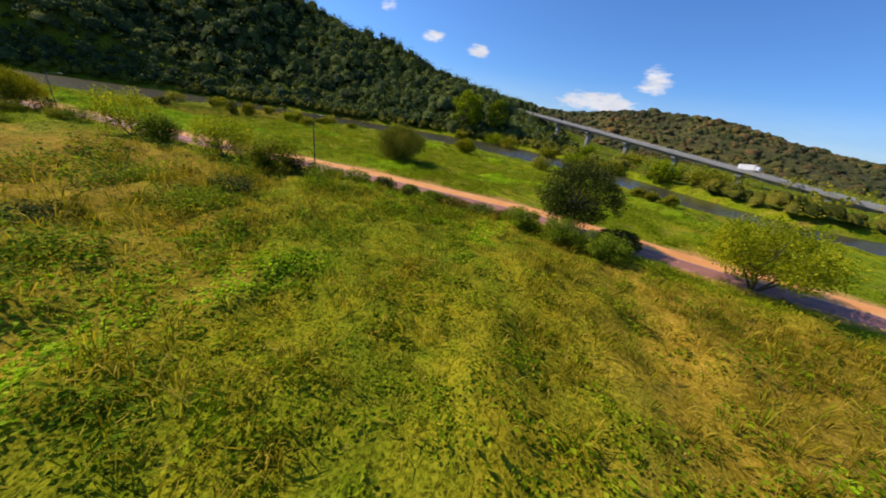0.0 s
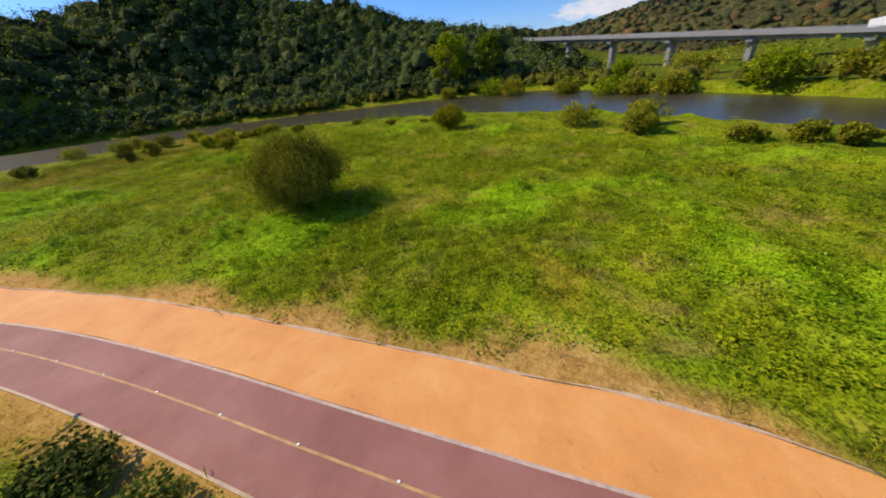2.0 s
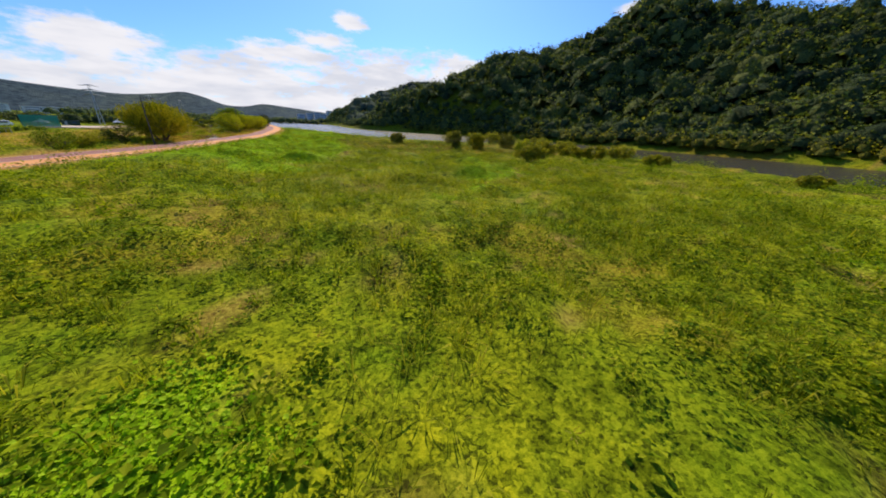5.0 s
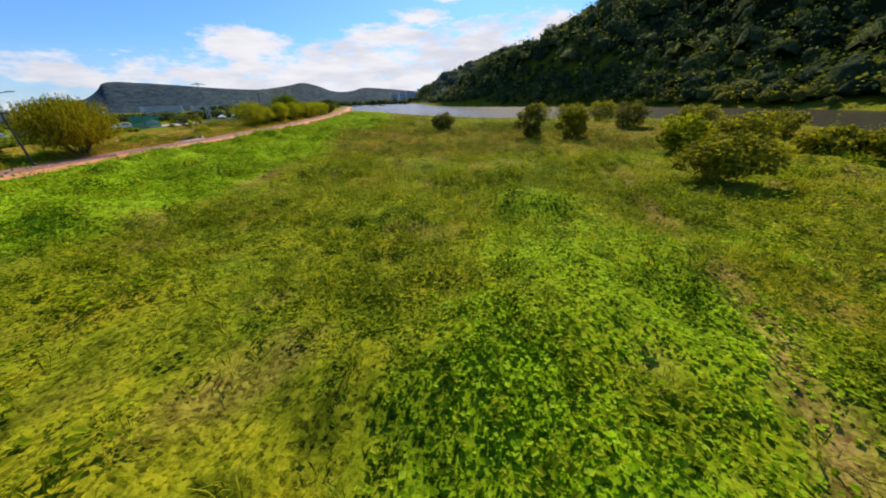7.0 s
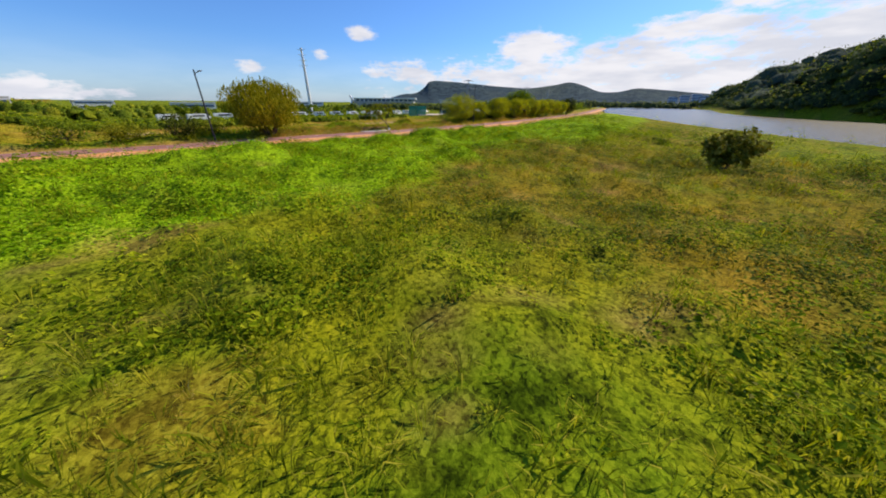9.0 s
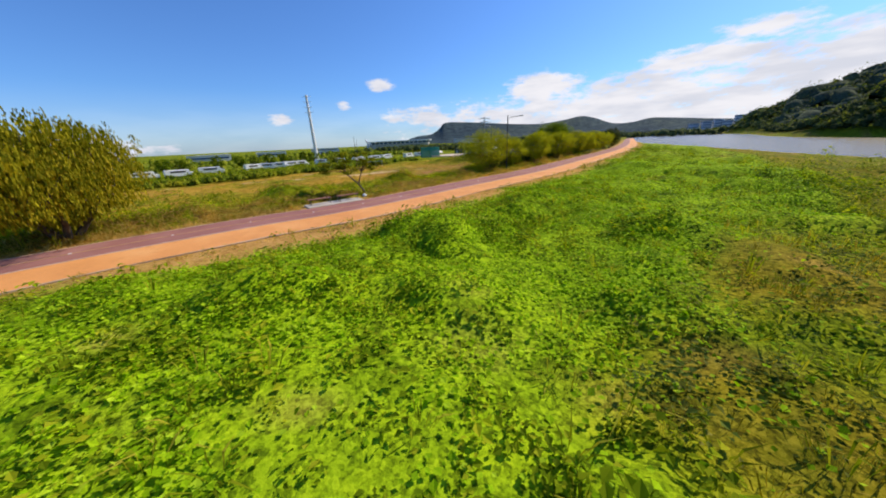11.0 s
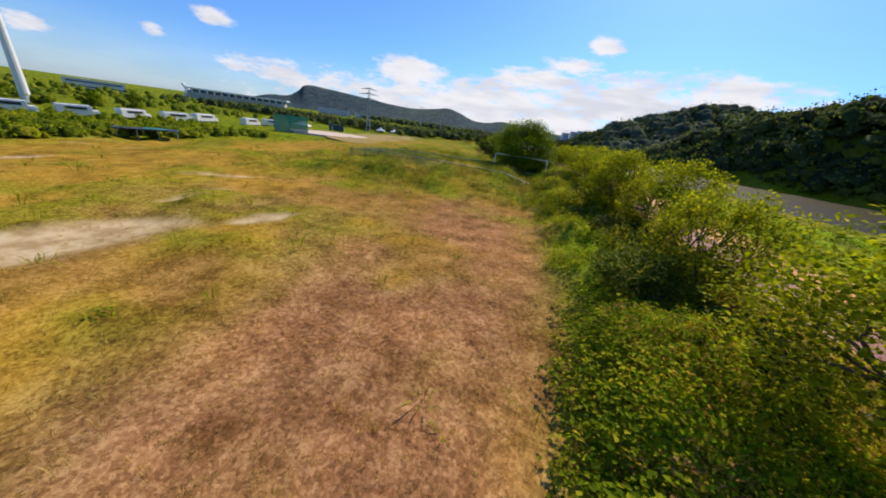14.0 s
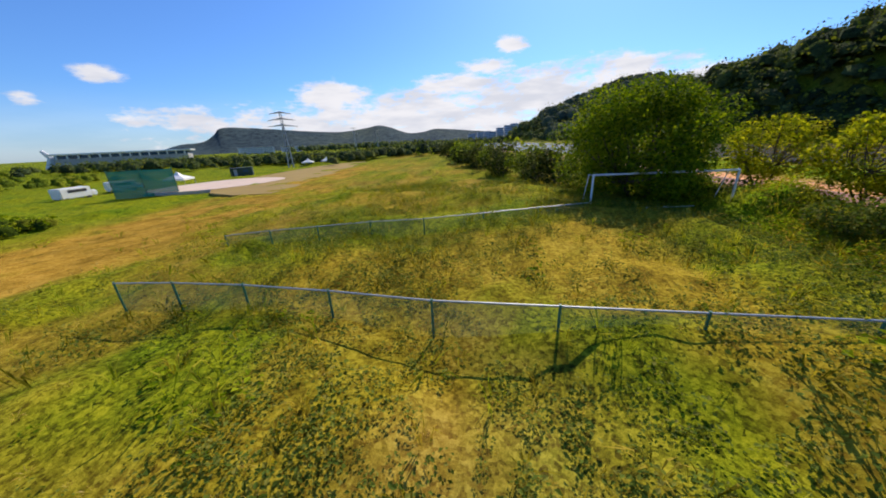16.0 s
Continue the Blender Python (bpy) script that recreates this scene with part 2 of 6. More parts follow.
M_YWILLOW = leafy("yellowing_willow_leaves", [(0.13, 0.14, 0.008), (0.26, 0.25, 0.012), (0.37, 0.33, 0.018), (0.46, 0.38, 0.03)], trans=0.35)
M_DARKLEAF = leafy("dark_broad_leaves", [(0.025, 0.042, 0.008), (0.05, 0.075, 0.012), (0.085, 0.11, 0.016), (0.14, 0.14, 0.03)], trans=0.15)
M_GREENLEAF = leafy("fresh_green_leaves", [(0.07, 0.11, 0.008), (0.14, 0.20, 0.012), (0.22, 0.29, 0.018), (0.31, 0.35, 0.03)], trans=0.3)
M_SHRUB = leafy("shrub_leaves", [(0.14, 0.15, 0.012), (0.24, 0.245, 0.018), (0.34, 0.325, 0.025), (0.42, 0.35, 0.04)])
M_FOREST = leafy("forest_leaves", [(0.036, 0.060, 0.022), (0.080, 0.118, 0.030), (0.155, 0.20, 0.036), (0.27, 0.29, 0.05)], patch=0.05, trans=0.25)
M_PINE = leafy("pine_needles", [(0.015, 0.026, 0.008), (0.032, 0.044, 0.012), (0.05, 0.06, 0.018)], patch=0.05, trans=0.05)
M_VINE = leafy("bright_vine_leaves", [(0.16, 0.285, 0.005), (0.25, 0.43, 0.007), (0.34, 0.53, 0.011), (0.42, 0.58, 0.03)], patch=0.16, trans=0.4)
M_WEED = leafy("meadow_weed_leaves", [(0.095, 0.145, 0.005), (0.18, 0.25, 0.007), (0.28, 0.35, 0.011), (0.39, 0.41, 0.02)], patch=0.12, trans=0.45)
M_CLUMP = leafy("deep_green_weed_leaves", [(0.055, 0.10, 0.005), (0.115, 0.185, 0.007), (0.19, 0.275, 0.010), (0.28, 0.33, 0.016)], patch=0.2, trans=0.4)
M_GRASS = leafy("yellow_green_grass", [(0.13, 0.16, 0.007), (0.215, 0.255, 0.010), (0.31, 0.335, 0.016), (0.43, 0.38, 0.04)], patch=0.1, trans=0.45)
M_GOLD = leafy("golden_field_grass", [(0.15, 0.125, 0.007), (0.25, 0.205, 0.010), (0.36, 0.28, 0.018), (0.48, 0.35, 0.05)], patch=0.1, trans=0.4)
M_DRY = leafy("dry_straw_grass", [(0.28, 0.17, 0.035), (0.42, 0.27, 0.06), (0.54, 0.37, 0.10), (0.64, 0.48, 0.18)], patch=0.2, trans=0.4)


def canopy_material(name, tones, scale, depth):
    """Far tree crowns: dark gaps and lit tufts painted into the colour, with fine relief to match."""
    m, nt, b = nodes_of(name)
    g = nt.nodes.new("ShaderNodeNewGeometry")
    co = nt.nodes.new("ShaderNodeTexCoord").outputs["Object"]
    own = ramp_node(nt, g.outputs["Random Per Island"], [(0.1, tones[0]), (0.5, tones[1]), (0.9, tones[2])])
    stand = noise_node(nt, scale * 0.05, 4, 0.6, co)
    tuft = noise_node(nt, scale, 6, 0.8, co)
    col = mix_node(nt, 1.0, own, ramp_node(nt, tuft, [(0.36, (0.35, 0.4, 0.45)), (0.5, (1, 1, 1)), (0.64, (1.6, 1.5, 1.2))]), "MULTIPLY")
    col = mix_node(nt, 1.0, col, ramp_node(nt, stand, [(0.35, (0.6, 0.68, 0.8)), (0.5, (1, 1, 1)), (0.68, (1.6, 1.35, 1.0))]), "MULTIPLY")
    nt.links.new(col, b.inputs["Base Color"])
    b.inputs["Roughness"].default_value = 0.95
    b.inputs["Specular IOR Level"].default_value = 0.05
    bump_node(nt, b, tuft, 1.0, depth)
    return m


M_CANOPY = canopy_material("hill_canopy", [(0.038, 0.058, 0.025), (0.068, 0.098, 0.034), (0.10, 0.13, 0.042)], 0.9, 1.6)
# paler, bluer tones: distance haze put into the woods' colour
M_HAZYWOODS = canopy_material("haze_tinted_canopy", [(0.04, 0.062, 0.045), (0.055, 0.08, 0.055), (0.075, 0.098, 0.06)], 0.5, 0.9)
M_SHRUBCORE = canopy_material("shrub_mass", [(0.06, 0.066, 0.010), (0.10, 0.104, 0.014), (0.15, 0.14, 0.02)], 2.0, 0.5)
# blue-grey base colour carries the haze of the far hill
M_FARHILL = canopy_material("haze_tinted_woods", [(0.05, 0.078, 0.088)] * 3, 0.035, 9)
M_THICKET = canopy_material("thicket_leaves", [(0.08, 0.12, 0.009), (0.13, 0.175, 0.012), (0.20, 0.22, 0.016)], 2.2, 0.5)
M_EASTHILL = canopy_material("autumn_tinged_woods", [(0.055, 0.072, 0.028), (0.09, 0.098, 0.036), (0.14, 0.10, 0.045)], 0.14, 5)

M_YGREEN = leafy("light_willow_leaves", [(0.16, 0.19, 0.008), (0.30, 0.33, 0.012), (0.42, 0.43, 0.018), (0.52, 0.48, 0.03)], trans=0.45)
M_BANK = leafy("mixed_bank_leaves", [(0.15, 0.25, 0.008), (0.29, 0.44, 0.014), (0.43, 0.53, 0.018), (0.62, 0.52, 0.02), (0.52, 0.32, 0.06)], patch=0.3, trans=0.45)
M_HEDGE = leafy("dark_hedge_leaves", [(0.09, 0.14, 0.006), (0.16, 0.225, 0.008), (0.24, 0.30, 0.012), (0.35, 0.35, 0.02)], patch=0.3)
M_OLIVELEAF = leafy("olive_leaves", [(0.09, 0.11, 0.008), (0.17, 0.19, 0.012), (0.27, 0.28, 0.018), (0.38, 0.36, 0.03)], trans=0.4)
M_WITHERED = leafy("withered_olive_brown_leaves", [(0.10, 0.075, 0.012), (0.18, 0.115, 0.02), (0.25, 0.16, 0.03), (0.19, 0.19, 0.02)], patch=0.3, trans=0.35)
M_RUST = leafy("rusty_brown_weed_leaves", [(0.24, 0.12, 0.04), (0.38, 0.20, 0.075), (0.52, 0.31, 0.13), (0.44, 0.33, 0.06)], patch=0.3, trans=0.4)
M_OLIVEWEED = leafy("olive_weed_leaves", [(0.065, 0.10, 0.018), (0.11, 0.16, 0.026), (0.16, 0.205, 0.036), (0.25, 0.235, 0.05)], patch=0.3, trans=0.4)
M_STEEL = plain("galvanised_steel", (0.40, 0.42, 0.43), 0.55, 0.6, vary=0.12)
M_DARKSTEEL = plain("dark_painted_steel", (0.045, 0.045, 0.05), 0.5, 0.3, vary=0.2)
M_GREENPAINT = plain("green_painted_steel", (0.02, 0.16, 0.10), 0.5, vary=0.25)
M_WHITEPAINT = plain("white_paint", (0.78, 0.78, 0.76), 0.5, vary=0.1)
M_BRIDGE = plain("weathered_bridge_concrete", (0.25, 0.245, 0.25), 0.9, vary=0.2, scale=0.2)
M_CONCRETE = plain("grey_concrete", (0.42, 0.41, 0.39), 0.85, vary=0.15, scale=0.3)

# ---- plan of the land ----
def curve_at(points, v):
    """Smooth curve through (key, value) pairs, for arrays of keys."""
    k, w = np.array(points, float).T
    s = np.gradient(w, k)
    v = np.clip(np.asarray(v, float), k[0], k[-1])
    i = np.clip(np.searchsorted(k, v) - 1, 0, len(k) - 2)
    h = k[i + 1] - k[i]
    t = (v - k[i]) / h
    return (2 * t**3 - 3 * t**2 + 1) * w[i] + (t**3 - 2 * t**2 + t) * h * s[i] + (3 * t**2 - 2 * t**3) * w[i + 1] + (t**3 - t**2) * h * s[i + 1]


# x of the line between cycle lane and footpath, by y
LANE = [(-320, -190), (-180, -118), (-110, -82), (-77, -65.8), (-64, -60.2), (-56, -55.5), (-49, -51.7), (-44, -50.4), (-39, -49.2), (-28.6, -46.7), (-20, -45.0), (-9, -43.6), (4, -41.8), (15, -39.6), (24, -37.3), (32, -36.2), (40, -36.2), (46, -35.6), (50, -34.8), (52.5, -34.5),
        (56, -34.4), (62, -34.5), (70, -34.4), (76, -34.3), (80, -34.4), (86, -34.9), (92, -35.5), (105, -36.8), (122, -38.4), (133, -39.6), (145, -41.2), (200, -51), (260, -64), (400, -95)]
BIKE_W, WALK_W = 3.0, 2.9
# x of the river's near and far edge, by y
NEAR = [(-400, -170), (-150, -46), (-91, -17), (-72, 13), (-57, 30), (-48, 36), (-20, 46), (10, 52), (36, 54), (60, 50), (80, 40), (100, 27), (120, 14), (150, -4), (180, -19), (220, -40), (260, -60), (300, -76), (500, -120), (800, -200)]
FAR = [(-400, -120), (-150, -16), (-113, 8), (-106, 30), (-95, 62), (-80, 92), (-50, 112), (-15, 118), (50, 114), (100, 106), (150, 92), (220, 60), (280, 24), (350, 4), (450, -4), (550, -10), (800, -60)]
RIVER_Z = -2.0
# the wooded hill's crest (x, y, height) and the one behind it
CREST = [(40, 255, 3), (75, 290, 17), (110, 285, 41), (150, 262, 65), (190, 262, 70), (232, 235, 84), (234, 190, 94), (262, 150, 84), (252, 103, 70), (266, 56, 55), (245, -5, 40), (258, -34, 18), (250, -80, 3)]
CREST_2 = [(60, 610, 14), (110, 650, 56), (160, 690, 80), (195, 702, 83), (250, 715, 70), (330, 735, 62), (480, 770, 45)]


def fbm(x, y, scale, seed, octaves=4, rough=0.5):
    """Smooth value noise, -1 to 1, for arrays."""
    total, amp, norm = 0.0, 1.0, 0.0
    for o in range(octaves):
        u, v = x / scale * 2**o + 17.3 * o + seed * 7.7, y / scale * 2**o - 9.1 * o + seed * 3.3
        iu, iv = np.floor(u).astype(np.int64), np.floor(v).astype(np.int64)
        fu, fv = u - iu, v - iv
        fu, fv = fu * fu * (3 - 2 * fu), fv * fv * (3 - 2 * fv)

        def h(a, b):
            n = (a * 374761393 + b * 668265263 + (seed * 31 + o) * 974634777) & 0x7FFFFFFF
            n = ((n ^ (n >> 13)) * 1274126177) & 0x7FFFFFFF
            return ((n ^ (n >> 16)) & 0xFFFF) / 32767.5 - 1

        total = total + amp * ((h(iu, iv) * (1 - fu) + h(iu + 1, iv) * fu) * (1 - fv) + (h(iu, iv + 1) * (1 - fu) + h(iu + 1, iv + 1) * fu) * fv)
        norm, amp = norm + amp, amp * rough
    return total / norm


def smooth(a, b, v):
    t = np.clip((v - a) / (b - a), 0, 1)
    return t * t * (3 - 2 * t)


def ridge(x, y, crest, width, width_back):
    """Height of a hill with this crest line."""
    best = np.zeros_like(x)
    for (x0, y0, h0), (x1, y1, h1) in zip(crest, crest[1:]):
        dx, dy = x1 - x0, y1 - y0
        t = np.clip(((x - x0) * dx + (y - y0) * dy) / (dx * dx + dy * dy), 0, 1)
        px, py = x0 + t * dx, y0 + t * dy
        d = np.hypot(x - px, y - py)
        w = np.where(x < px, width, width_back)
        r = np.clip(1 - d / w, 0, 1)
        best = np.maximum(best, (h0 + t * (h1 - h0)) * (0.35 * r + 0.65 * r * r * (3 - 2 * r)))
    return best


def lane_off(x, y):
    """How far right of the lane line a place lies."""
    return x - curve_at(LANE, y)


def bank_off(x, y):
    """The same for the bushy bank, which is wider before the willows."""
    return lane_off(x, y) + 1.2 * smooth(72, 64, y)


def land(x, y):
    """The ground's height without its plants."""
    x, y = np.asarray(x, float), np.asarray(y, float)
    near, far = curve_at(NEAR, y), curve_at(FAR, y)
    o = lane_off(x, y)
    z = np.where(o > 4, -0.9 * smooth(4, 45, o), 0.0)                    # meadow falls to the river
    z = z - 0.85 * smooth(45, 4, near - x) * smooth(60, 110, y) * (o > 4)
    west = smooth(10, 30, y)
    z = z - west * (0.9 * smooth(7, 14, -o) + 1.9 * smooth(28, 75, -o))   # playing field falls away to the west
    rise = smooth(92, 110, y) * smooth(138, 123, y) * smooth(12, 17, -o) * smooth(52, 30, -o)
    z = z + rise * 1.0
    into = np.minimum(smooth(-3, 5, x - near), smooth(3, -5, x - far))
    z = z - into * 2.6
    z = z + smooth(0, 8, x - far) * (1.2 + 0.6 * fbm(x, y, 30, 5))
    z = z + np.maximum(ridge(x, y, CREST, 150, 200), ridge(x, y, CREST_2, 190, 260)) * (1 + 0.12 * fbm(x, y, 60, 8)) * smooth(0, 30, x - far)
    return z


DEAD_SPOTS = ((-29.5, -37.5, 2.5), (-35.0, -41.5, 1.5), (-10.6, -44.6, 3.0), (-37.8, -48.0, 1.2), (-0.8, 7.3, 0.7), (-5.5, 4.5, 0.6), (-4.3, 5.7, 0.7), (-13.9, 29.4, 2.5), (-19.4, 45.4, 0.9))
TRACK = [(1.0, 4.5), (4.0, 5.6), (5.6, 6.5), (7.4, 7.3), (9.4, 7.8), (15.9, 10.5), (24, 13.5)]      # trodden line through the meadow, x by y


VINE_EDGE = [(26, 25.0), (38, 23.4), (43, 21.6), (46, 19.0), (54, 17.6), (60, 18.8), (68, 21.5)]      # offset from the lane line, by y


def rough_ground(x, y, o):
    """Brown tangled ground between the vines and the river."""
    return smooth(-1.0, 1.2, o - curve_at(VINE_EDGE, y)) * smooth(27, 34, y) * smooth(66, 56, y)


def patches(x, y):
    """Kinds of cover, 0 to 1: lush vines, dry grass, reddish straw, bare soil, pale sand, wood."""
    o = lane_off(x, y)
    n1, n2, n3 = fbm(x, y, 11, 1), fbm(x, y, 4, 2), fbm(x, y, 40, 3)
    far = curve_at(FAR, y)
    near = curve_at(NEAR, y)
    meadow = smooth(WALK_W, WALK_W + 2, o)
    lush = meadow * smooth(-0.15, 0.25, n1 * 0.8 + 0.45 * n2 + 0.95 * smooth(26.5, 19.5, o + 2.5 * n2) * smooth(4, 20, y) + 0.2 * smooth(36, 10, o) - 0.38 - 0.08 * smooth(26, 32, o) * smooth(-20, 0, y) - 0.2 * smooth(25, 32, o) * smooth(28, 40, y))
    q = bank_off(x, y)
    lush = np.maximum(lush, 0.8 * smooth(-6.0, -7.2, q) * smooth(-12.6, -10.8, q) * smooth(35, 50, y) * smooth(-0.15, 0.25, n2))
    lush = np.maximum(lush, 0.55 * smooth(-6, -8, o) * smooth(20, 0, y) * smooth(0.05, 0.35, n1 + 0.5 * n2 - 0.1))
    lush = lush * (1 - 0.9 * rough_ground(x, y, o + 1.6 * n2))
    lush = np.maximum(lush, 0.62 * meadow * smooth(1.1, 0.5, np.hypot((x - 4.0) / 4.2, (y - 11) / 10.0) + 0.5 * n2))
    field = smooth(-11.8, -13.4, q) * smooth(6, 30, y + 10 * n1) * smooth(-112, -101, x)
    dry = field * smooth(-0.8, -0.1, n1 * 0.6 + n2 * 0.4 + n3 + 0.1) * (0.93 - 0.55 * smooth(-0.05, 0.35, n2 + 0.6 * n1))
    dry = np.maximum(dry, meadow * (1 - lush) * 0.35 * smooth(0.35, 0.65, n2 - 0.4 * n1))
    tall = smooth(-6, -10, o) * smooth(30, 6, y) * (0.35 + 0.3 * smooth(-34, -46, y) + 0.3 * smooth(-0.35, 0.25, n1 + n3) + 0.3 * smooth(-12, 0, y))
    tall = np.maximum(tall, 0.3 * smooth(-5, -7, q) * smooth(-13.4, -11, q) * smooth(35, 50, y))
    tall = np.maximum(tall, (0.10 + 0.16 * smooth(-0.2, 0.3, n1) + 0.4 * smooth(26, 36, y) * smooth(44, 30, o)) * smooth(-18, 0, y) * smooth(19, 27, o) * (1 - lush))
    tall = np.maximum(tall, 0.85 * rough_ground(x, y, o) * smooth(-0.45, 0.1, n2 + 0.2) * (1 - lush))
    dry = np.maximum(dry, 0.4 * smooth(-6, -10, o) * smooth(30, 6, y) * smooth(0.1, 0.5, n1 - 0.6 * n2 + n3))
    gold = np.maximum(smooth(-47, -54, y + 5 * n1), smooth(-24, -14, y + 5 * n1) * smooth(-84, -74, x)) * smooth(-8, -12, o) * smooth(25, 5, y)
    dry = np.maximum(dry, 0.5 * gold * smooth(-0.5, 0.2, n2 + 0.15))
    north = smooth(93, 99, y + 4 * n2) * smooth(-52, -40, o)
    tall = np.maximum(tall, 0.15 * north)
    dry = dry * (1 - north * (0.45 + 0.5 * smooth(-0.2, 0.2, n2)))
    red = smooth(7.5, 2.5, np.abs(o + 17.0 + 2 * n2)) * smooth(64, 74, y) * smooth(99, 94, y + 4 * n2) * smooth(-0.5, 0.3, n2 + 0.25)
    red = np.maximum(red, 0.2 * smooth(0.25, 0.5, fbm(x, y, 6, 15, 3)) * north)
    red = np.maximum(red, 0.4 * smooth(0.3, 0.55, fbm(x, y, 2.2, 14, 3)) * meadow * (1 - lush))
    red = np.maximum(red, 0.5 * smooth(15, 8, np.abs(o + 24.0 + 4 * n2)) * smooth(66, 76, y) * smooth(99, 94, y + 4 * n2) * smooth(-0.35, 0.25, fbm(x, y, 3.0, 18, 3)))
    for sx, sy, sr in DEAD_SPOTS:
        at = (np.abs(x - sx) < 3 * sr) & (np.abs(y - sy) < 3 * sr)
        red[at] = np.maximum(red[at], 0.3 * smooth(1.3, 0.3, np.hypot(x[at] - sx, (y[at] - sy) * 0.8) / sr + 1.1 * n2[at]))
    red = np.maximum(red, 0.65 * smooth(0.55, 0.15, np.abs(x - curve_at(TRACK, y) + 0.5 * n2)) * smooth(0, 3, y) * smooth(24, 17, y))
    soil = smooth(WALK_W + 2.3 + 2.2 * n2 + 0.9 * smooth(20, 40, y) + 1.3 * smooth(38, 47, y) * smooth(66, 58, y), WALK_W + 0.6 + 0.8 * smooth(38, 47, y) * smooth(66, 58, y) + 1.2 * n2, o) * smooth(-0.6, -0.3, o) * smooth(-0.7, 0.1, n2 + 0.25)
    soil = np.maximum(soil, smooth(-BIKE_W - 2.6 + 1.4 * n2, -BIKE_W - 0.8 + 0.8 * n2, o) * smooth(0.5, 0, o) * 0.9)
    soil = np.maximum(soil, smooth(-9, -7.5, o) * smooth(-3, -4, o) * smooth(58, 66, y) * smooth(0.1, 0.6, n2) * 0.8)
    soil = np.maximum(soil, 0.4 * smooth(0.5, 0.7, fbm(x, y, 2, 16, 3)) * meadow)
    sand = smooth(0.5, 0.62, fbm(x * 0.8 + y * 0.6, y * 2.4 - x * 1.8, 13, 11, 3)) * field * smooth(100, 90, y) * smooth(-24, -28, o)
    for sx, sy, ln, wd in ((-66.0, 75.5, 6.5, 2.0), (-76.5, 73.0, 5.0, 1.0), (-62.4, 83.4, 1.7, 0.6), (-69.2, 84.9, 1.2, 0.5), (-68.2, 82.4, 1.3, 0.5), (-92, 83, 3.5, 1.0)):
        u, w = 0.25 * (x - sx) + 0.97 * (y - sy), 0.97 * (x - sx) - 0.25 * (y - sy)
        sand = np.maximum(sand, smooth(1.15, 0.75, np.hypot(u / ln, w / wd) + 0.45 * n2))
    bank = smooth(2.2, 0.5, np.abs(x - near + 1.5)) * smooth(0.1, 0.5, n1)
    sand = np.maximum(sand, bank * 0.8)
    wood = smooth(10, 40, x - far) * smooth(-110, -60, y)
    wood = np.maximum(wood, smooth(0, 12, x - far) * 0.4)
    return dict(lush=lush, tall=tall, dry=dry, red=red, soil=soil, sand=sand, wood=wood)


def cover_height(x, y):
    """Height of the matted plants above the soil."""
    o = lane_off(x, y)
    p = patches(x, y)
    off_path = np.maximum(smooth(WALK_W + 0.8, WALK_W + 7.0, o), smooth(-BIKE_W - 0.6, -BIKE_W - 3.0, o))
    q = bank_off(x, y)
    bank = smooth(-5.2, -8, q) * smooth(-12.8, -10.5, q) * smooth(35, 52, y) * smooth(112, 104, y)   # bushy strip between path and field
    north = smooth(100, 106, y) * smooth(-45, -30, o) * smooth(-5, -8, o)
    lumps = np.clip(fbm(x, y, 3.2, 21, 2) + 0.15, 0, 1) * 1.5
    mound = 0.10 + 0.62 * lumps + 0.34 * fbm(x, y, 7.5, 22, 2)
    mound = mound * (1 + 0.9 * p["tall"] * smooth(0, -4, o))
    h = np.clip(mound, 0, None) * (0.75 + 0.55 * p["lush"]) * (1 - 0.75 * p["dry"]) * (1 - 0.95 * p["sand"]) * (1 - 0.7 * p["red"])
    h = h + bank * (0.14 + 0.34 * fbm(x, y, 3.5, 23, 3) + 0.2 * lumps) + north * np.clip(0.3 + 0.5 * fbm(x, y, 3.5, 24, 3), 0, 1)
    far = curve_at(FAR, y)
    inriver = smooth(-1, 3, x - curve_at(NEAR, y)) * smooth(1, -3, x - far)
    low = 1 - 0.75 * smooth(40, 10, curve_at(NEAR, y) - x) * smooth(70, 110, y) * (o > 4)
    return h * low * off_path * (1 - inriver) * (1 - 0.9 * p["soil"])


def axis(fine_lo, fine_hi, step, lo, hi, grow=1.07):
    a = list(np.arange(fine_lo, fine_hi + step / 2, step))
    s, v = step, a[-1]
    while v < hi:
        s *= grow
        v += s
        a.append(v)
    s, v, b = step, a[0], []
    while v > lo:
        s *= grow
        v -= s
        b.append(v)
    return np.array(b[::-1] + a)


def build_ground():
    xs, ys = axis(-104, 36, 0.75, -4300, 4300, 1.09), axis(-86, 132, 0.75, -4300, 4300, 1.09)
    X, Y = np.meshgrid(xs, ys)
    Z = land(X, Y) + cover_height(X, Y)
    verts = np.stack([X, Y, Z], -1).reshape(-1, 3)
    nx, ny = len(xs), len(ys)
    i = (np.arange(ny - 1)[:, None] * nx + np.arange(nx - 1)[None]).ravel()
    faces = np.stack([i, i + 1, i + nx + 1, i + nx], 1)
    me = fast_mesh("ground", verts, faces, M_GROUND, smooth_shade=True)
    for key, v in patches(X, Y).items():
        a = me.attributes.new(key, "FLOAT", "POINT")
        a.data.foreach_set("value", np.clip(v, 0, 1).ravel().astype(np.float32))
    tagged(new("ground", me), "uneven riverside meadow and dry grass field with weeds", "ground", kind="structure")


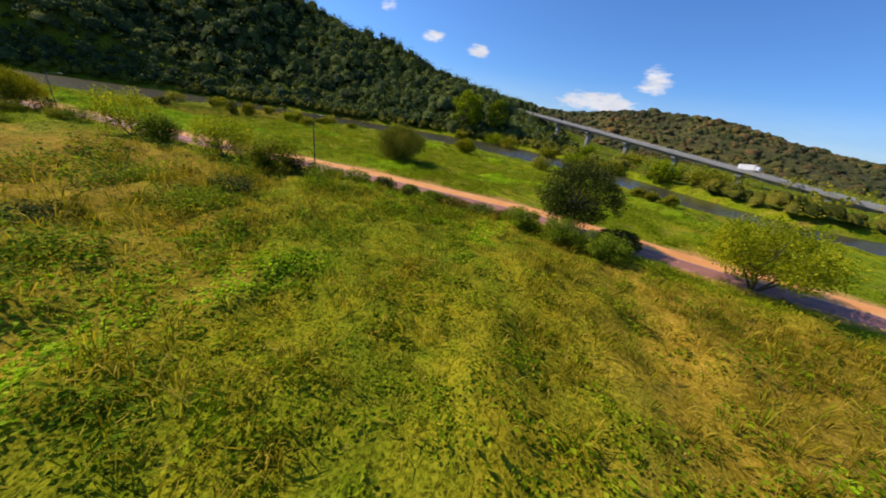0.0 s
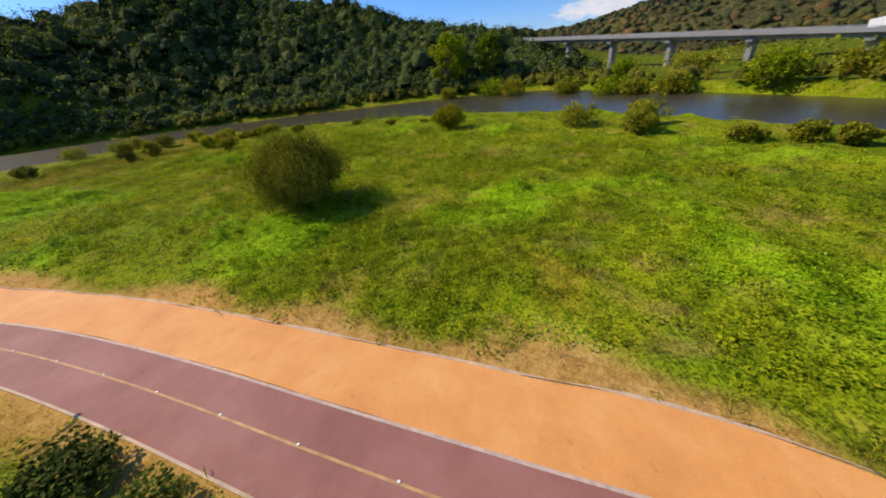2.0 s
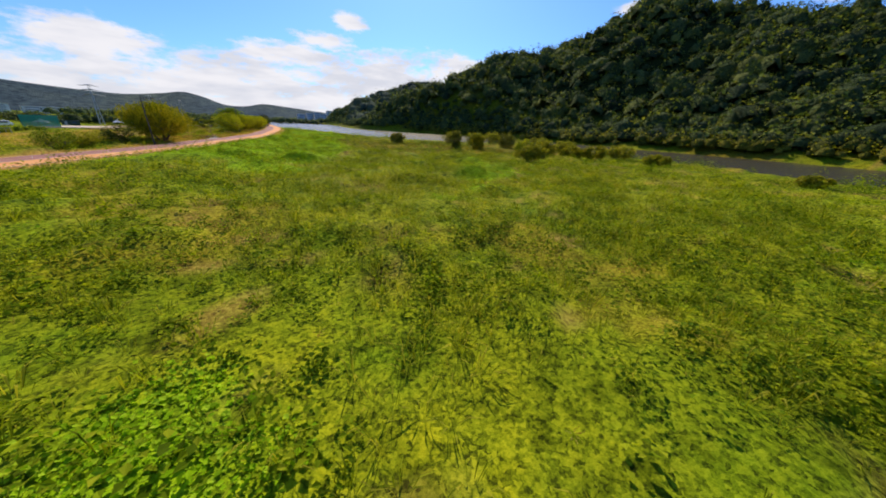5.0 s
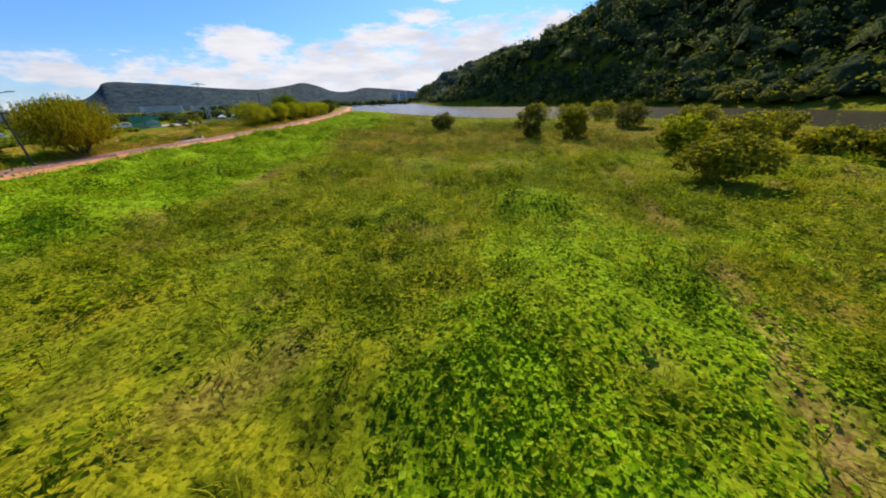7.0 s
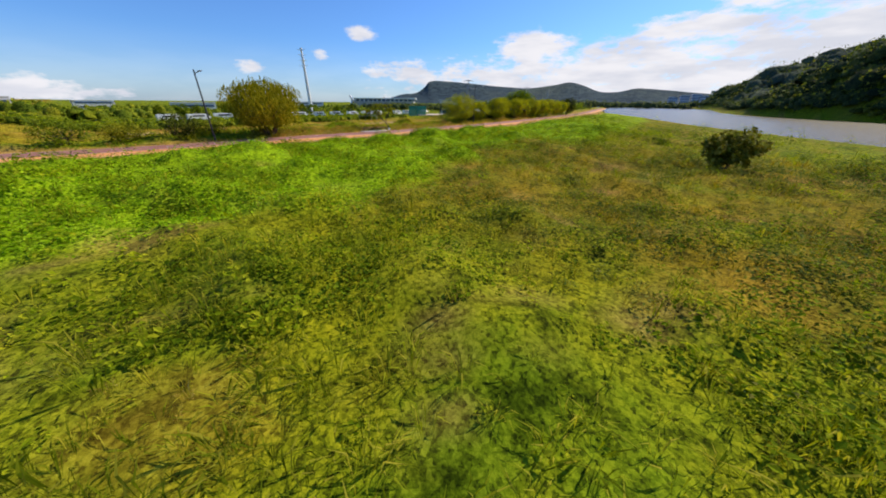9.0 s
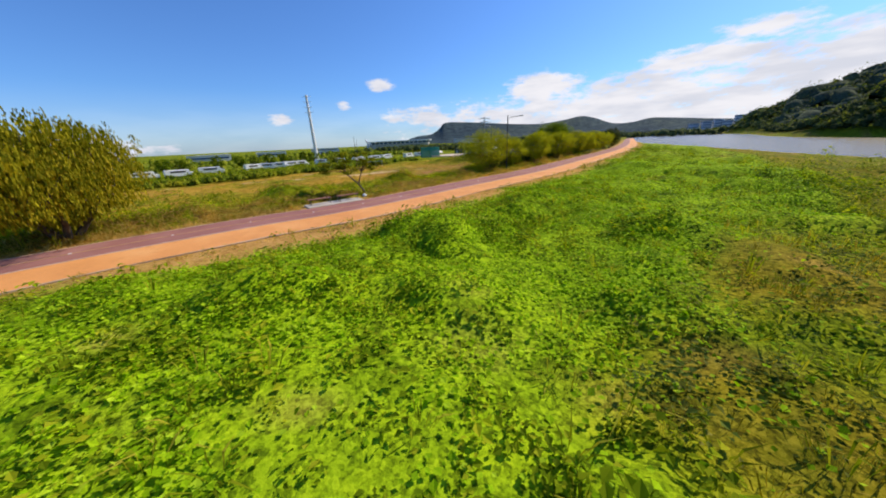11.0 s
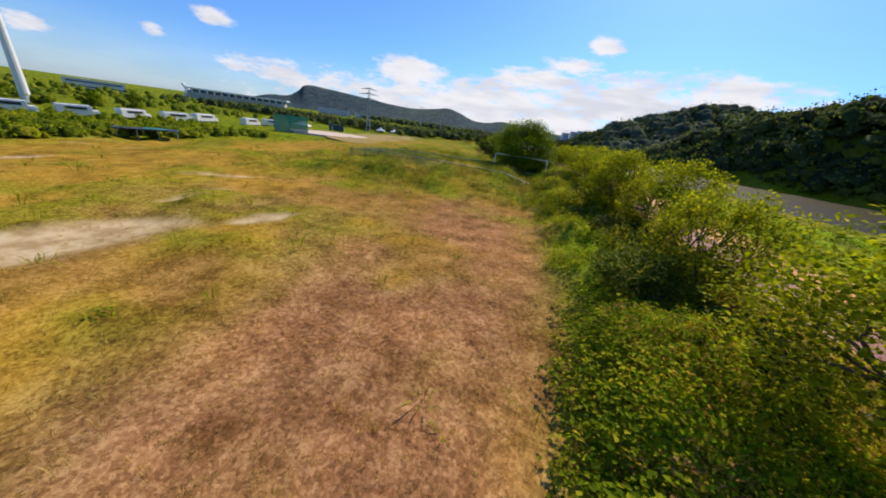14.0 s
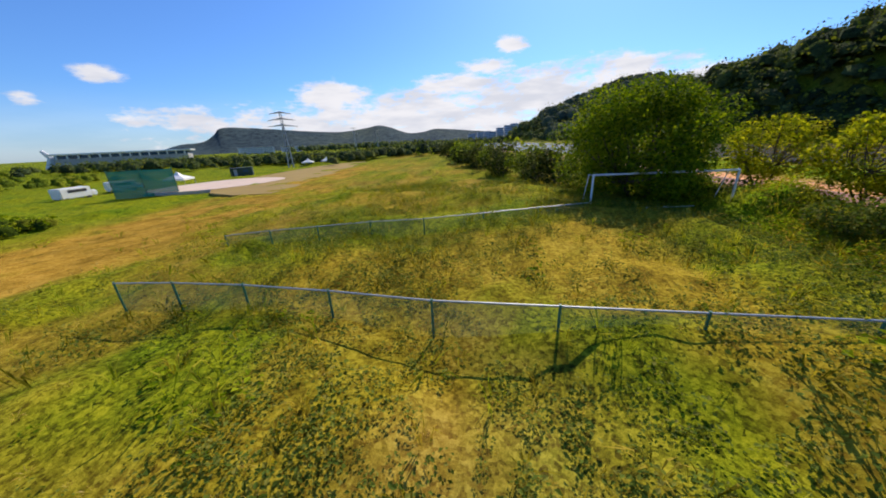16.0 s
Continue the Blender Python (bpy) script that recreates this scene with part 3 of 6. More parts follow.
def fast_mesh(name, verts, faces, material, smooth_shade=False):
    """A mesh from arrays; faces all with the same number of corners."""
    me = bpy.data.meshes.new(name)
    n, k = faces.shape
    me.vertices.add(len(verts))
    me.vertices.foreach_set("co", np.asarray(verts, np.float32).ravel())
    me.loops.add(n * k)
    me.loops.foreach_set("vertex_index", faces.astype(np.int32).ravel())
    me.polygons.add(n)
    me.polygons.foreach_set("loop_start", np.arange(0, n * k, k, dtype=np.int32))
    me.polygons.foreach_set("use_smooth", np.full(n, smooth_shade))
    me.update(calc_edges=True)
    me.materials.append(material)
    return me


def ribbon(name, left, right, z, y0, y1, material, step=1.0, wobble=0.0, thick=0.05, parent=None, jag=0):
    """A strip along the lane line, between two offsets to its right, with sides."""
    y = np.arange(y0, y1 + step / 2, step)
    c = curve_at(LANE, y)
    dx = np.gradient(c, y)
    nx, ny = 1 / np.hypot(1, dx), -dx / np.hypot(1, dx)
    rng = np.random.default_rng(int(abs(left * 100)) + jag)
    wl = wobble * fbm(y * 1.0, y * 0 + left, 2.2, 31, 3)
    wr = wobble * fbm(y * 1.0, y * 0 + right, 2.2, 32, 3)
    rows = []
    for off, zz in ((left + wl, z - thick), (left + wl, z), (right + wr, z), (right + wr, z - thick)):
        rows.append(np.stack([c + nx * off, y + ny * off, np.full_like(y, 0) + zz], 1))
    v = np.concatenate(rows)
    n = len(y)
    i = np.arange(n - 1)
    f = np.concatenate([np.stack([i + a * n, i + 1 + a * n, i + 1 + (a + 1) * n, i + (a + 1) * n], 1)[:, ::-1] for a in range(3)])
    return new(name, fast_mesh(name, v, f, material))


build_ground()
tagged(ribbon("cycle_lane", -BIKE_W, -0.06, 0.05, -300, 380, M_BIKE, thick=0.12), "maroon asphalt cycle lane with worn surface along the river", "cycle lane", kind="structure")
tagged(ribbon("footpath", 0.06, WALK_W, 0.05, -300, 380, M_WALK, thick=0.12, wobble=0.10), "ochre sandy footpath beside the cycle lane", "footpath", kind="structure")
tagged(ribbon("lane_divider", -0.06, 0.06, 0.062, -300, 380, M_WHITE, thick=0.14), "pale worn line between cycle lane and footpath", "edging", kind="structure")
tagged(ribbon("lane_edging", -BIKE_W - 0.10, -BIKE_W, 0.062, -300, 380, M_KERB, thick=0.14), "pale concrete edging of the cycle lane", "edging", kind="structure")
tagged(ribbon("path_edging", WALK_W + 0.02, WALK_W + 0.11, 0.056, -300, 380, M_KERB, thick=0.14, wobble=0.10), "pale edging of the sandy footpath", "edging", kind="structure")
tagged(ribbon("centre_line", -BIKE_W / 2 - 0.045, -BIKE_W / 2 + 0.045, 0.056, -300, 380, M_YELLOW, thick=0.006), "worn yellow centre line on the cycle lane", "road marking", kind="structure")


def road_stud():
    bm = bmesh.new()
    bmesh.ops.create_cube(bm, size=1, matrix=Matrix.Diagonal((0.08, 0.10, 0.025, 1)))
    bmesh.ops.bevel(bm, geom=bm.edges[:], offset=0.008, segments=1, affect="EDGES")
    me = bpy.data.meshes.new("road_stud")
    bm.to_mesh(me)
    bm.free()
    me.materials.append(M_WHITEPAINT)
    first = None
    for y in np.arange(-62, 120, 3.6):
        x = float(curve_at(LANE, y)) - BIKE_W / 2
        m = pose(x, float(y), 0.07)
        if first is None:
            first = tagged(new("road_stud", me), "small white road stud on the yellow line", "road stud", "studs of the centre line")
            first.matrix_world = m
        else:
            copy_thing(first, m)


road_stud()


def build_water():
    ys = np.concatenate([np.arange(-420, 700, 8), np.arange(700, 1600, 40)])
    rows = []
    for k in range(7):
        t = k / 6
        a, b = curve_at(NEAR, ys) - 4, curve_at(FAR, ys) + 4
        far_bay = np.clip(ys - 420, 0, None) * 0.25
        rows.append(np.stack([a - far_bay + (b - a + 2 * far_bay) * t, ys, np.full_like(ys, RIVER_Z)], 1))
    v = np.concatenate(rows)
    n = len(ys)
    i = np.arange(n - 1)
    f = np.concatenate([np.stack([i + a * n, i + (a + 1) * n, i + 1 + (a + 1) * n, i + 1 + a * n], 1) for a in range(6)])
    tagged(new("water", fast_mesh("water", v, f, M_WATER)), "calm brown-green river water with sky reflections", "river", kind="structure")


build_water()


def far_hill(name, label, crest, depth, material, seed, rough=0.05, trees=0):
    """A hill on the skyline: a slope up to its crest and one down behind it."""
    p = np.array(crest, float)
    s = np.linspace(0, len(p) - 1, 160)
    k = np.arange(len(p))
    cx, cy, ch = (curve_at(list(zip(k, p[:, j])), s) for j in range(3))
    d = np.hypot(cx, cy)
    ux, uy = cx / d, cy / d
    rows, prof = [], ((-1, 0), (-0.7, 0.22), (-0.4, 0.58), (-0.2, 0.84), (-0.07, 0.97), (0, 1.0), (0.3, 0.8), (1.0, 0.0))
    for t, h in prof:
        x, y = cx + ux * t * depth, cy + uy * t * depth
        z = ch * h * (1 + rough * fbm(x, y, depth * 0.35, seed, 4) * (0.3 + (1 - abs(t)))) - 4
        rows.append(np.stack([x, y, z], 1))
    v = np.concatenate(rows)
    n = len(s)
    i = np.arange(n - 1)
    f = np.concatenate([np.stack([i + a * n, i + 1 + a * n, i + 1 + (a + 1) * n, i + (a + 1) * n], 1) for a in range(len(prof) - 1)])
    if trees:
        rng = np.random.default_rng(seed)
        grid = v.reshape(len(prof), n, 3)
        a, b = rng.uniform(0, 5.4, trees), rng.uniform(0, n - 1.01, trees)
        i, j = a.astype(int), b.astype(int)
        a, b = (a - i)[:, None], (b - j)[:, None]
        p = (grid[i, j] * (1 - a) + grid[i + 1, j] * a) * (1 - b) + (grid[i, j + 1] * (1 - a) + grid[i + 1, j + 1] * a) * b
        r = np.exp(rng.normal(1.15, 0.35, trees))
        tagged(new("hill_woods", strew("hill_woods", p, DOME, DOME_F, np.stack([r * 1.2, r * 1.2, r], 1), material, rng, 0.4, None, True)), "autumn-tinged woods on the far hill", "forest", kind="stuff")
    return tagged(new(name, fast_mesh(name, v, f, material, True)), label, "hill", kind="structure")


def polar(az, dist, el, eye=0.0):
    """A place by bearing in degrees from +y towards +x, distance and elevation."""
    return (dist * math.sin(radians(az)), dist * math.cos(radians(az)), eye + dist * math.tan(radians(el)))


far_hill("backdrop_hill", "long flat-topped hill on the horizon, tinted blue for haze", [polar(a, 2400, e, 6) for a, e in ((-50, 0.3), (-47, 1.2), (-44.5, 1.5), (-43, 2.4), (-42, 3.2), (-39, 3.15), (-35, 2.9), (-30, 2.45), (-26.5, 2.3),
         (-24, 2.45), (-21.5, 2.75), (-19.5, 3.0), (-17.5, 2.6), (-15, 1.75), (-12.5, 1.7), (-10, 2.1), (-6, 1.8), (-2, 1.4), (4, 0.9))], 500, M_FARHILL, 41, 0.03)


def from_start(az, dist, el):
    x, y, z = polar(az, dist, el, 9.8)
    return (x - 80, y - 43, z)



# ---- plants ----
LEAF = np.array([[-0.5, 0, 0.0], [0, -0.42, 0.10], [0.5, 0, 0.0], [0, 0.42, 0.10]])
LEAF_F = np.array([[0, 1, 2, 3]])


def grass_clump(n, seed):
    """A tuft of n arching blades, about one unit long, each a bent diamond."""
    g = random.Random(seed)
    v = []
    for k in range(n):
        a, ln, r0 = k * 2.4 + g.uniform(-0.5, 0.5), g.uniform(0.6, 1.15), g.uniform(0.0, 0.28)
        c, s, lean, w = math.cos(a), math.sin(a), g.uniform(0.25, 0.85), 0.021 * g.uniform(0.7, 1.3)
        b, m, t = r0, r0 + 0.35 * lean * ln, r0 + 0.95 * lean * ln
        zm, zt = ln * 0.55, ln * (0.95 - 0.55 * lean)
        v += [(b * c, b * s, -0.06), (m * c - w * s, m * s + w * c, zm), (t * c, t * s, zt), (m * c + w * s, m * s - w * c, zm)]
    return np.array(v), np.arange(4 * n).reshape(n, 4)


def leaf_clump(n, seed, leaf=0.3, tall=0.75):
    """A low leafy weed: n leaves over a dome, about one unit across."""
    g = random.Random(seed)
    v = []
    for k in range(n):
        q = math.sqrt((k + 0.5) / n)
        a = k * 2.4 + g.uniform(-0.4, 0.4)
        p = Vector((0.5 * q * math.cos(a), 0.5 * q * math.sin(a), tall * (1 - q * q) * g.uniform(0.55, 1.0) + g.uniform(0, 0.12)))
        up = Vector((q * math.cos(a) * 0.6 + g.uniform(-0.3, 0.3), q * math.sin(a) * 0.6 + g.uniform(-0.3, 0.3), 1)).normalized()
        side = up.cross(Vector((g.uniform(-1, 1), g.uniform(-1, 1), 0.1))).normalized()
        fore = up.cross(side)
        ln = leaf * g.uniform(0.7, 1.3)
        v += [p - fore * ln * 0.5, p - side * ln * 0.34 + up * ln * 0.12, p + fore * ln * 0.5 - up * ln * 0.08, p + side * ln * 0.34 + up * ln * 0.12]
    return np.array([tuple(q) for q in v]), np.arange(4 * n).reshape(n, 4)


GRASS, GRASS_F = grass_clump(12, 3)
STRAW, STRAW_F = grass_clump(10, 8)
WEED, WEED_F = leaf_clump(14, 4, 0.21, 0.6)
TALL, TALL_F = leaf_clump(20, 6, 0.17, 0.9)


def dome():
    """A rough crown: rings of a dome with an open foot."""
    v, f, m = [(0, 0, 1.0)], [], 6
    for i, (r, z) in enumerate(((0.72, 0.70), (0.95, -0.10))):
        for k in range(m):
            a = (k + 0.5 * i) * 2 * math.pi / m
            q = 1 + 0.38 * math.sin(k * 2.3 + i * 4.1)
            v.append((r * q * math.cos(a), r * q * math.sin(a), z * (1 + 0.2 * math.sin(k * 3.7 + i))))
    for k in range(m):
        a, b = 1 + k, 1 + (k + 1) % m
        f += [(0, a, b), (a, a + m, b), (b, a + m, b + m)]
    return np.array(v), np.array(f)


DOME, DOME_F = dome()


def rotations(rng, n, tilt):
    """n random turns: any heading, leaning by about tilt radians."""
    yaw, lean, way = rng.uniform(0, 2 * np.pi, n), np.abs(rng.normal(0, tilt, n)), rng.uniform(0, 2 * np.pi, n)
    c, s = np.cos(yaw), np.sin(yaw)
    rz = np.zeros((n, 3, 3))
    rz[:, 0, 0], rz[:, 0, 1], rz[:, 1, 0], rz[:, 1, 1], rz[:, 2, 2] = c, -s, s, c, 1
    ax, ay = np.cos(way), np.sin(way)
    c, s = np.cos(lean), np.sin(lean)
    r = np.zeros((n, 3, 3))
    r[:, 0, 0], r[:, 0, 1], r[:, 0, 2] = c + ax * ax * (1 - c), ax * ay * (1 - c), ay * s
    r[:, 1, 0], r[:, 1, 1], r[:, 1, 2] = ax * ay * (1 - c), c + ay * ay * (1 - c), -ax * s
    r[:, 2, 0], r[:, 2, 1], r[:, 2, 2] = -ay * s, ax * s, c
    return r @ rz


def strew(name, places, template, faces, sizes, material, rng, tilt=0.5, turns=None, shade=False):
    """One mesh of many small pieces laid at places."""
    n, k = len(places), len(template)
    r = rotations(rng, n, tilt) if turns is None else turns
    v = np.einsum("nij,kj->nki", r, template) * (sizes[:, None, None] if sizes.ndim == 1 else sizes[:, None, :]) + places[:, None, :]
    f = (faces[None] + (np.arange(n) * k)[:, None, None]).reshape(-1, faces.shape[1])
    return fast_mesh(name, v.reshape(-1, 3), f, material, shade)


# middle line of the stretch that lies nearest to the walk, and how the cover thins away from it
STRETCH = [(-98, -39), (-84, -43), (-60, -43), (-38, -43), (-22, -35), (-2, -5), (2, 16), (-8, 34), (-24, 49), (-38, 60), (-49, 72), (-59, 90), (-64, 105), (-66, 125)]


def nearness(x, y):
    d = np.full(x.shape, 1e9)
    for (x0, y0), (x1, y1) in zip(STRETCH, STRETCH[1:]):
        dx, dy = x1 - x0, y1 - y0
        t = np.clip(((x - x0) * dx + (y - y0) * dy) / (dx * dx + dy * dy), 0, 1)
        d = np.minimum(d, np.hypot(x - x0 - t * dx, y - y0 - t * dy))
    return d


def open_ground(x, y):
    o = lane_off(x, y)
    on_path = (o > -BIKE_W - 0.25) & (o < WALK_W + 0.2)
    wet = (x > curve_at(NEAR, y) - 0.5) & (x < curve_at(FAR, y) + 1)
    on_pad = (x > -39.6) & (x < -37.2) & (y > 49.6) & (y < 55.2)
    return ~(on_path | wet | on_pad)


def cover(name, label, category, n, weight, template, faces, size, material, seed, lift=0.0, tilt=0.5, box=(-135, 60, -98, 150)):
    """Strew n pieces where weight(x, y, nearness) says."""
    rng = np.random.default_rng(seed)
    xs, ys = [], []
    have = 0
    while have < n:
        x, y = rng.uniform(box[0], box[1], 400000), rng.uniform(box[2], box[3], 400000)
        d = nearness(x, y)
        keep = d < 80
        x, y, d = x[keep], y[keep], d[keep]
        keep = open_ground(x, y)
        x, y, d = x[keep], y[keep], d[keep]
        keep = rng.uniform(0, 1, len(x)) < weight(x, y, d)
        xs.append(x[keep])
        ys.append(y[keep])
        have += keep.sum()
    x, y = np.concatenate(xs)[:n], np.concatenate(ys)[:n]
    z = land(x, y) + cover_height(x, y) + lift * rng.uniform(0.2, 1.2, n)
    grow = 1 + np.clip((nearness(x, y) - 12) / 40, 0, 1.2)
    grow = grow * (1 + 0.6 * smooth(-6, -10, lane_off(x, y)) * smooth(15, -5, y))      # taller growth in the first field
    s = (size * np.exp(rng.normal(0, 0.28, n)).clip(0.55, 1.6) * grow)[:, None] * np.stack([np.ones(n), np.ones(n), rng.uniform(0.6, 1.25, n)], 1)
    me = strew(name, np.stack([x, y, z], 1), template, faces, s, material, rng, tilt)
    return tagged(new(name, me), label, category, kind="stuff")


def fall(d, full, none):
    return np.clip((none - d) / (none - full), 0.02, 1) ** 2


def w_vine(x, y, d):
    p = patches(x, y)
    return p["lush"] * (1 - p["soil"]) * (1 - 0.8 * p["dry"]) * fall(d, 9, 40) * np.clip(0.5 + 0.9 * fbm(x, y, 2.4, 51, 3), 0.05, 1)


def w_weed(x, y, d):
    p = patches(x, y)
    return (1 - 0.8 * rough_ground(x, y, lane_off(x, y))) * (1 - 0.75 * smooth(-6, -9, lane_off(x, y)) * smooth(20, 5, y)) * (1 - 0.95 * smooth(-12, -13.5, bank_off(x, y)) * smooth(40, 60, y)) * (1 - p["lush"] * 0.4) * (1 - p["dry"]) * (1 - p["red"]) * (1 - p["soil"] * 0.9) * (1 - p["sand"]) * fall(d, 12, 48) * np.clip(0.45 + 1.3 * fbm(x, y, 3.0, 52, 3), 0.02, 1)


def w_clump(x, y, d):
    p = patches(x, y)
    o = lane_off(x, y)
    side = np.where(o > WALK_W, 1.0, 0.75 * smooth(-5, -8, o) * smooth(20, 5, y))
    side = side * (1 + smooth(-44, -36, y) * smooth(-6, -9, o))
    return side * (1 - p["soil"]) * (1 - p["sand"]) * (1 - 0.6 * p["dry"]) * fall(d, 26, 75) * smooth(0.08, 0.3, fbm(x, y, 5.5, 59, 4)) * 0.8


def w_grass(x, y, d):
    p = patches(x, y)
    return (1 - 0.85 * rough_ground(x, y, lane_off(x, y))) * (1 - 0.85 * smooth(-12, -13.5, bank_off(x, y)) * smooth(40, 60, y)) * (1 - 0.9 * smooth(-6, -9, lane_off(x, y)) * smooth(20, 5, y)) * (1 - p["lush"] * 0.85) * (1 - p["red"] * 0.8) * (1 - p["soil"] * 0.7) * (1 - p["sand"]) * (1 - p["dry"] * 0.45) * fall(d, 9, 40) * np.clip(0.5 + 1.0 * fbm(x, y, 4.0, 53, 3), 0.04, 1)


def w_dry(x, y, d):
    p = patches(x, y)
    return np.clip(0.8 * p["dry"] + p["red"] + 0.25 * p["soil"] + 0.06, 0, 1) * (1 - p["sand"]) * fall(d, 9, 36) * np.clip(0.5 + 1.0 * fbm(x, y, 3.0, 54, 3), 0.05, 1)


def w_bank(x, y, d):
    o = bank_off(x, y)
    return smooth(-5.6, -7.6, o) * smooth(-12.8, -11, o) * np.clip(0.4 + 1.6 * fbm(x, y, 2.6, 56, 3), 0.0, 1)


def w_north(x, y, d):
    return smooth(95, 100, y) * smooth(-46, -30, lane_off(x, y)) * smooth(-8, -11, lane_off(x, y)) * fall(d, 14, 40) * np.clip(0.5 + 1.2 * fbm(x, y, 3.0, 57, 3), 0.0, 1)


cover("vine_leaves", "mats of bright green creeping vine leaves over the meadow", "ground cover", 140000, w_vine, LEAF, LEAF_F, 0.108, M_VINE, 61, 0.09, 0.5)
cover("meadow_weeds", "low leafy green weeds across the meadow", "weeds", 24000, w_weed, WEED, WEED_F, 0.55, M_WEED, 62, -0.05, 0.3)
cover("meadow_clumps", "darker leafy clumps standing out of the meadow", "weeds", 9000, w_clump, TALL, TALL_F, 0.62, M_CLUMP, 72, -0.08, 0.25)
cover("meadow_grass", "yellow-green tufts of long meadow grass", "grass", 15000, w_grass, GRASS, GRASS_F, 0.5, M_GRASS, 63, -0.03, 0.3)
cover("dry_grass", "dry straw-coloured grass tufts", "grass", 3800, w_dry, STRAW, STRAW_F, 0.19, M_DRY, 64, -0.02, 0.4)
cover("field_grass", "tall golden-green grass of the first field", "grass", 4500, lambda x, y, d: smooth(-6, -9, lane_off(x, y)) * smooth(20, 5, y) * fall(d, 25, 60) * np.clip(0.4 + 1.2 * fbm(x, y, 5.0, 58, 3), 0.05, 1), GRASS, GRASS_F, 0.55, M_GOLD, 69, -0.05, 0.35, (-125, -45, -90, 25))
cover("stubble", "fine reddish straw stubble on the dry field", "grass", 6500, lambda x, y, d: (lambda p: p["red"] + 0.5 * p["dry"])(patches(x, y)).clip(0, 1) * smooth(-10, -13, lane_off(x, y)) * fall(d, 8, 24), STRAW, STRAW_F, 0.15, M_DRY, 70, -0.02, 0.4, (-90, -44, 60, 110))
cover("verge_grass", "dry yellow grass along the edges of the path", "grass", 3600, lambda x, y, d: fall(d, 12, 50) * (np.clip(1 - np.abs(lane_off(x, y) + BIKE_W + 1.1) / 1.1, 0, 1) + 0.7 * np.clip(1 - np.abs(lane_off(x, y) - WALK_W - 0.7) / 0.8, 0, 1)), STRAW, STRAW_F, 0.24, M_DRY, 65, -0.02, 0.35, (-68, -26, -80, 130))
cover("bank_weeds", "tall leafy weeds on the bank between path and field", "weeds", 8500, w_bank, TALL, TALL_F, 0.47, M_BANK, 66, -0.1, 0.35, (-62, -36, 36, 124))
cover("dead_weeds", "brown withered weeds on the bank beside the cycle lane", "weeds", 2800, lambda x, y, d: np.maximum(smooth(-4.4, -5.0, lane_off(x, y)) * smooth(-7.6, -6.6, lane_off(x, y)) * smooth(-0.25, 0.1, fbm(x, y, 3.2, 73, 3)), 0.6 * smooth(-6, -7, lane_off(x, y)) * smooth(-12.5, -11, lane_off(x, y)) * smooth(0.2, 0.35, fbm(x, y, 3.2, 73, 3))), TALL, TALL_F, 0.42, M_RUST, 73, -0.03, 0.45, (-58, -35, 36, 112))
cover("bank_grass", "dry yellow grass down the bank beside the cycle lane", "grass", 6500, lambda x, y, d: smooth(-3.1, -3.5, lane_off(x, y)) * smooth(-8.0, -4.6, lane_off(x, y)) * np.clip(0.55 + 0.9 * fbm(x, y, 2.0, 74, 3), 0.05, 1), STRAW, STRAW_F, 0.3, M_DRY, 74, -0.02, 0.4, (-52, -35, 36, 112))
cover("hedge_weeds", "dark leafy hedge of weeds along the field's edge", "hedge", 1900, lambda x, y, d: np.clip(1 - np.abs(bank_off(x, y) + 11.6) / 1.1, 0, 1) * smooth(24, 34, y) * smooth(84, 76, y), TALL, TALL_F, 0.72, M_HEDGE, 71, -0.05, 0.3, (-60, -40, 20, 96))
cover("rough_weeds", "brown-olive tangled weeds between the vines and the river", "weeds", 3600, lambda x, y, d: rough_ground(x, y, lane_off(x, y)) * (1 - patches(x, y)["lush"]) * np.clip(0.45 + 1.3 * fbm(x, y, 2.4, 75, 3), 0.0, 1), TALL, TALL_F, 0.5, M_OLIVEWEED, 75, -0.1, 0.3, (-20, 24, 26, 68))
cover("rough_grass", "golden seeding grass between the vines and the river", "grass", 2200, lambda x, y, d: rough_ground(x, y, lane_off(x, y)) * (1 - patches(x, y)["lush"]) * np.clip(0.4 + 1.3 * fbm(x, y, 2.0, 76, 3), 0.0, 1), GRASS, GRASS_F, 0.36, M_GOLD, 76, -0.05, 0.35, (-20, 24, 26, 68))
cover("field_weeds", "tangled green weeds round the wire fence", "weeds", 9500, w_north, TALL, TALL_F, 0.4, M_OLIVEWEED, 67, -0.05, 0.35, (-100, -44, 92, 140))
cover("field_straw", "brown seeding grass among the weeds by the fence", "grass", 900, w_north, GRASS, GRASS_F, 0.5, M_GOLD, 68, -0.05, 0.35, (-100, -44, 92, 140))


def tube(points, radii, sides=7):
    """Vertices and faces of a tapering tube through points."""
    p, r = np.array(points, float), np.array(radii, float)
    t = np.gradient(p, axis=0)
    t /= np.linalg.norm(t, axis=1)[:, None] + 1e-9
    up = np.where(np.abs(t[:, 2:3]) > 0.9, np.array([[1.0, 0, 0]]), np.array([[0, 0, 1.0]]))
    a = np.cross(t, up)
    a /= np.linalg.norm(a, axis=1)[:, None] + 1e-9
    b = np.cross(t, a)
    ang = np.linspace(0, 2 * np.pi, sides, endpoint=False)
    v = (p[:, None] + r[:, None, None] * (np.cos(ang)[None, :, None] * a[:, None] + np.sin(ang)[None, :, None] * b[:, None])).reshape(-1, 3)
    f = [[i * sides + j, i * sides + (j + 1) % sides, (i + 1) * sides + (j + 1) % sides, (i + 1) * sides + j] for i in range(len(p) - 1) for j in range(sides)]
    return v, np.array(f)


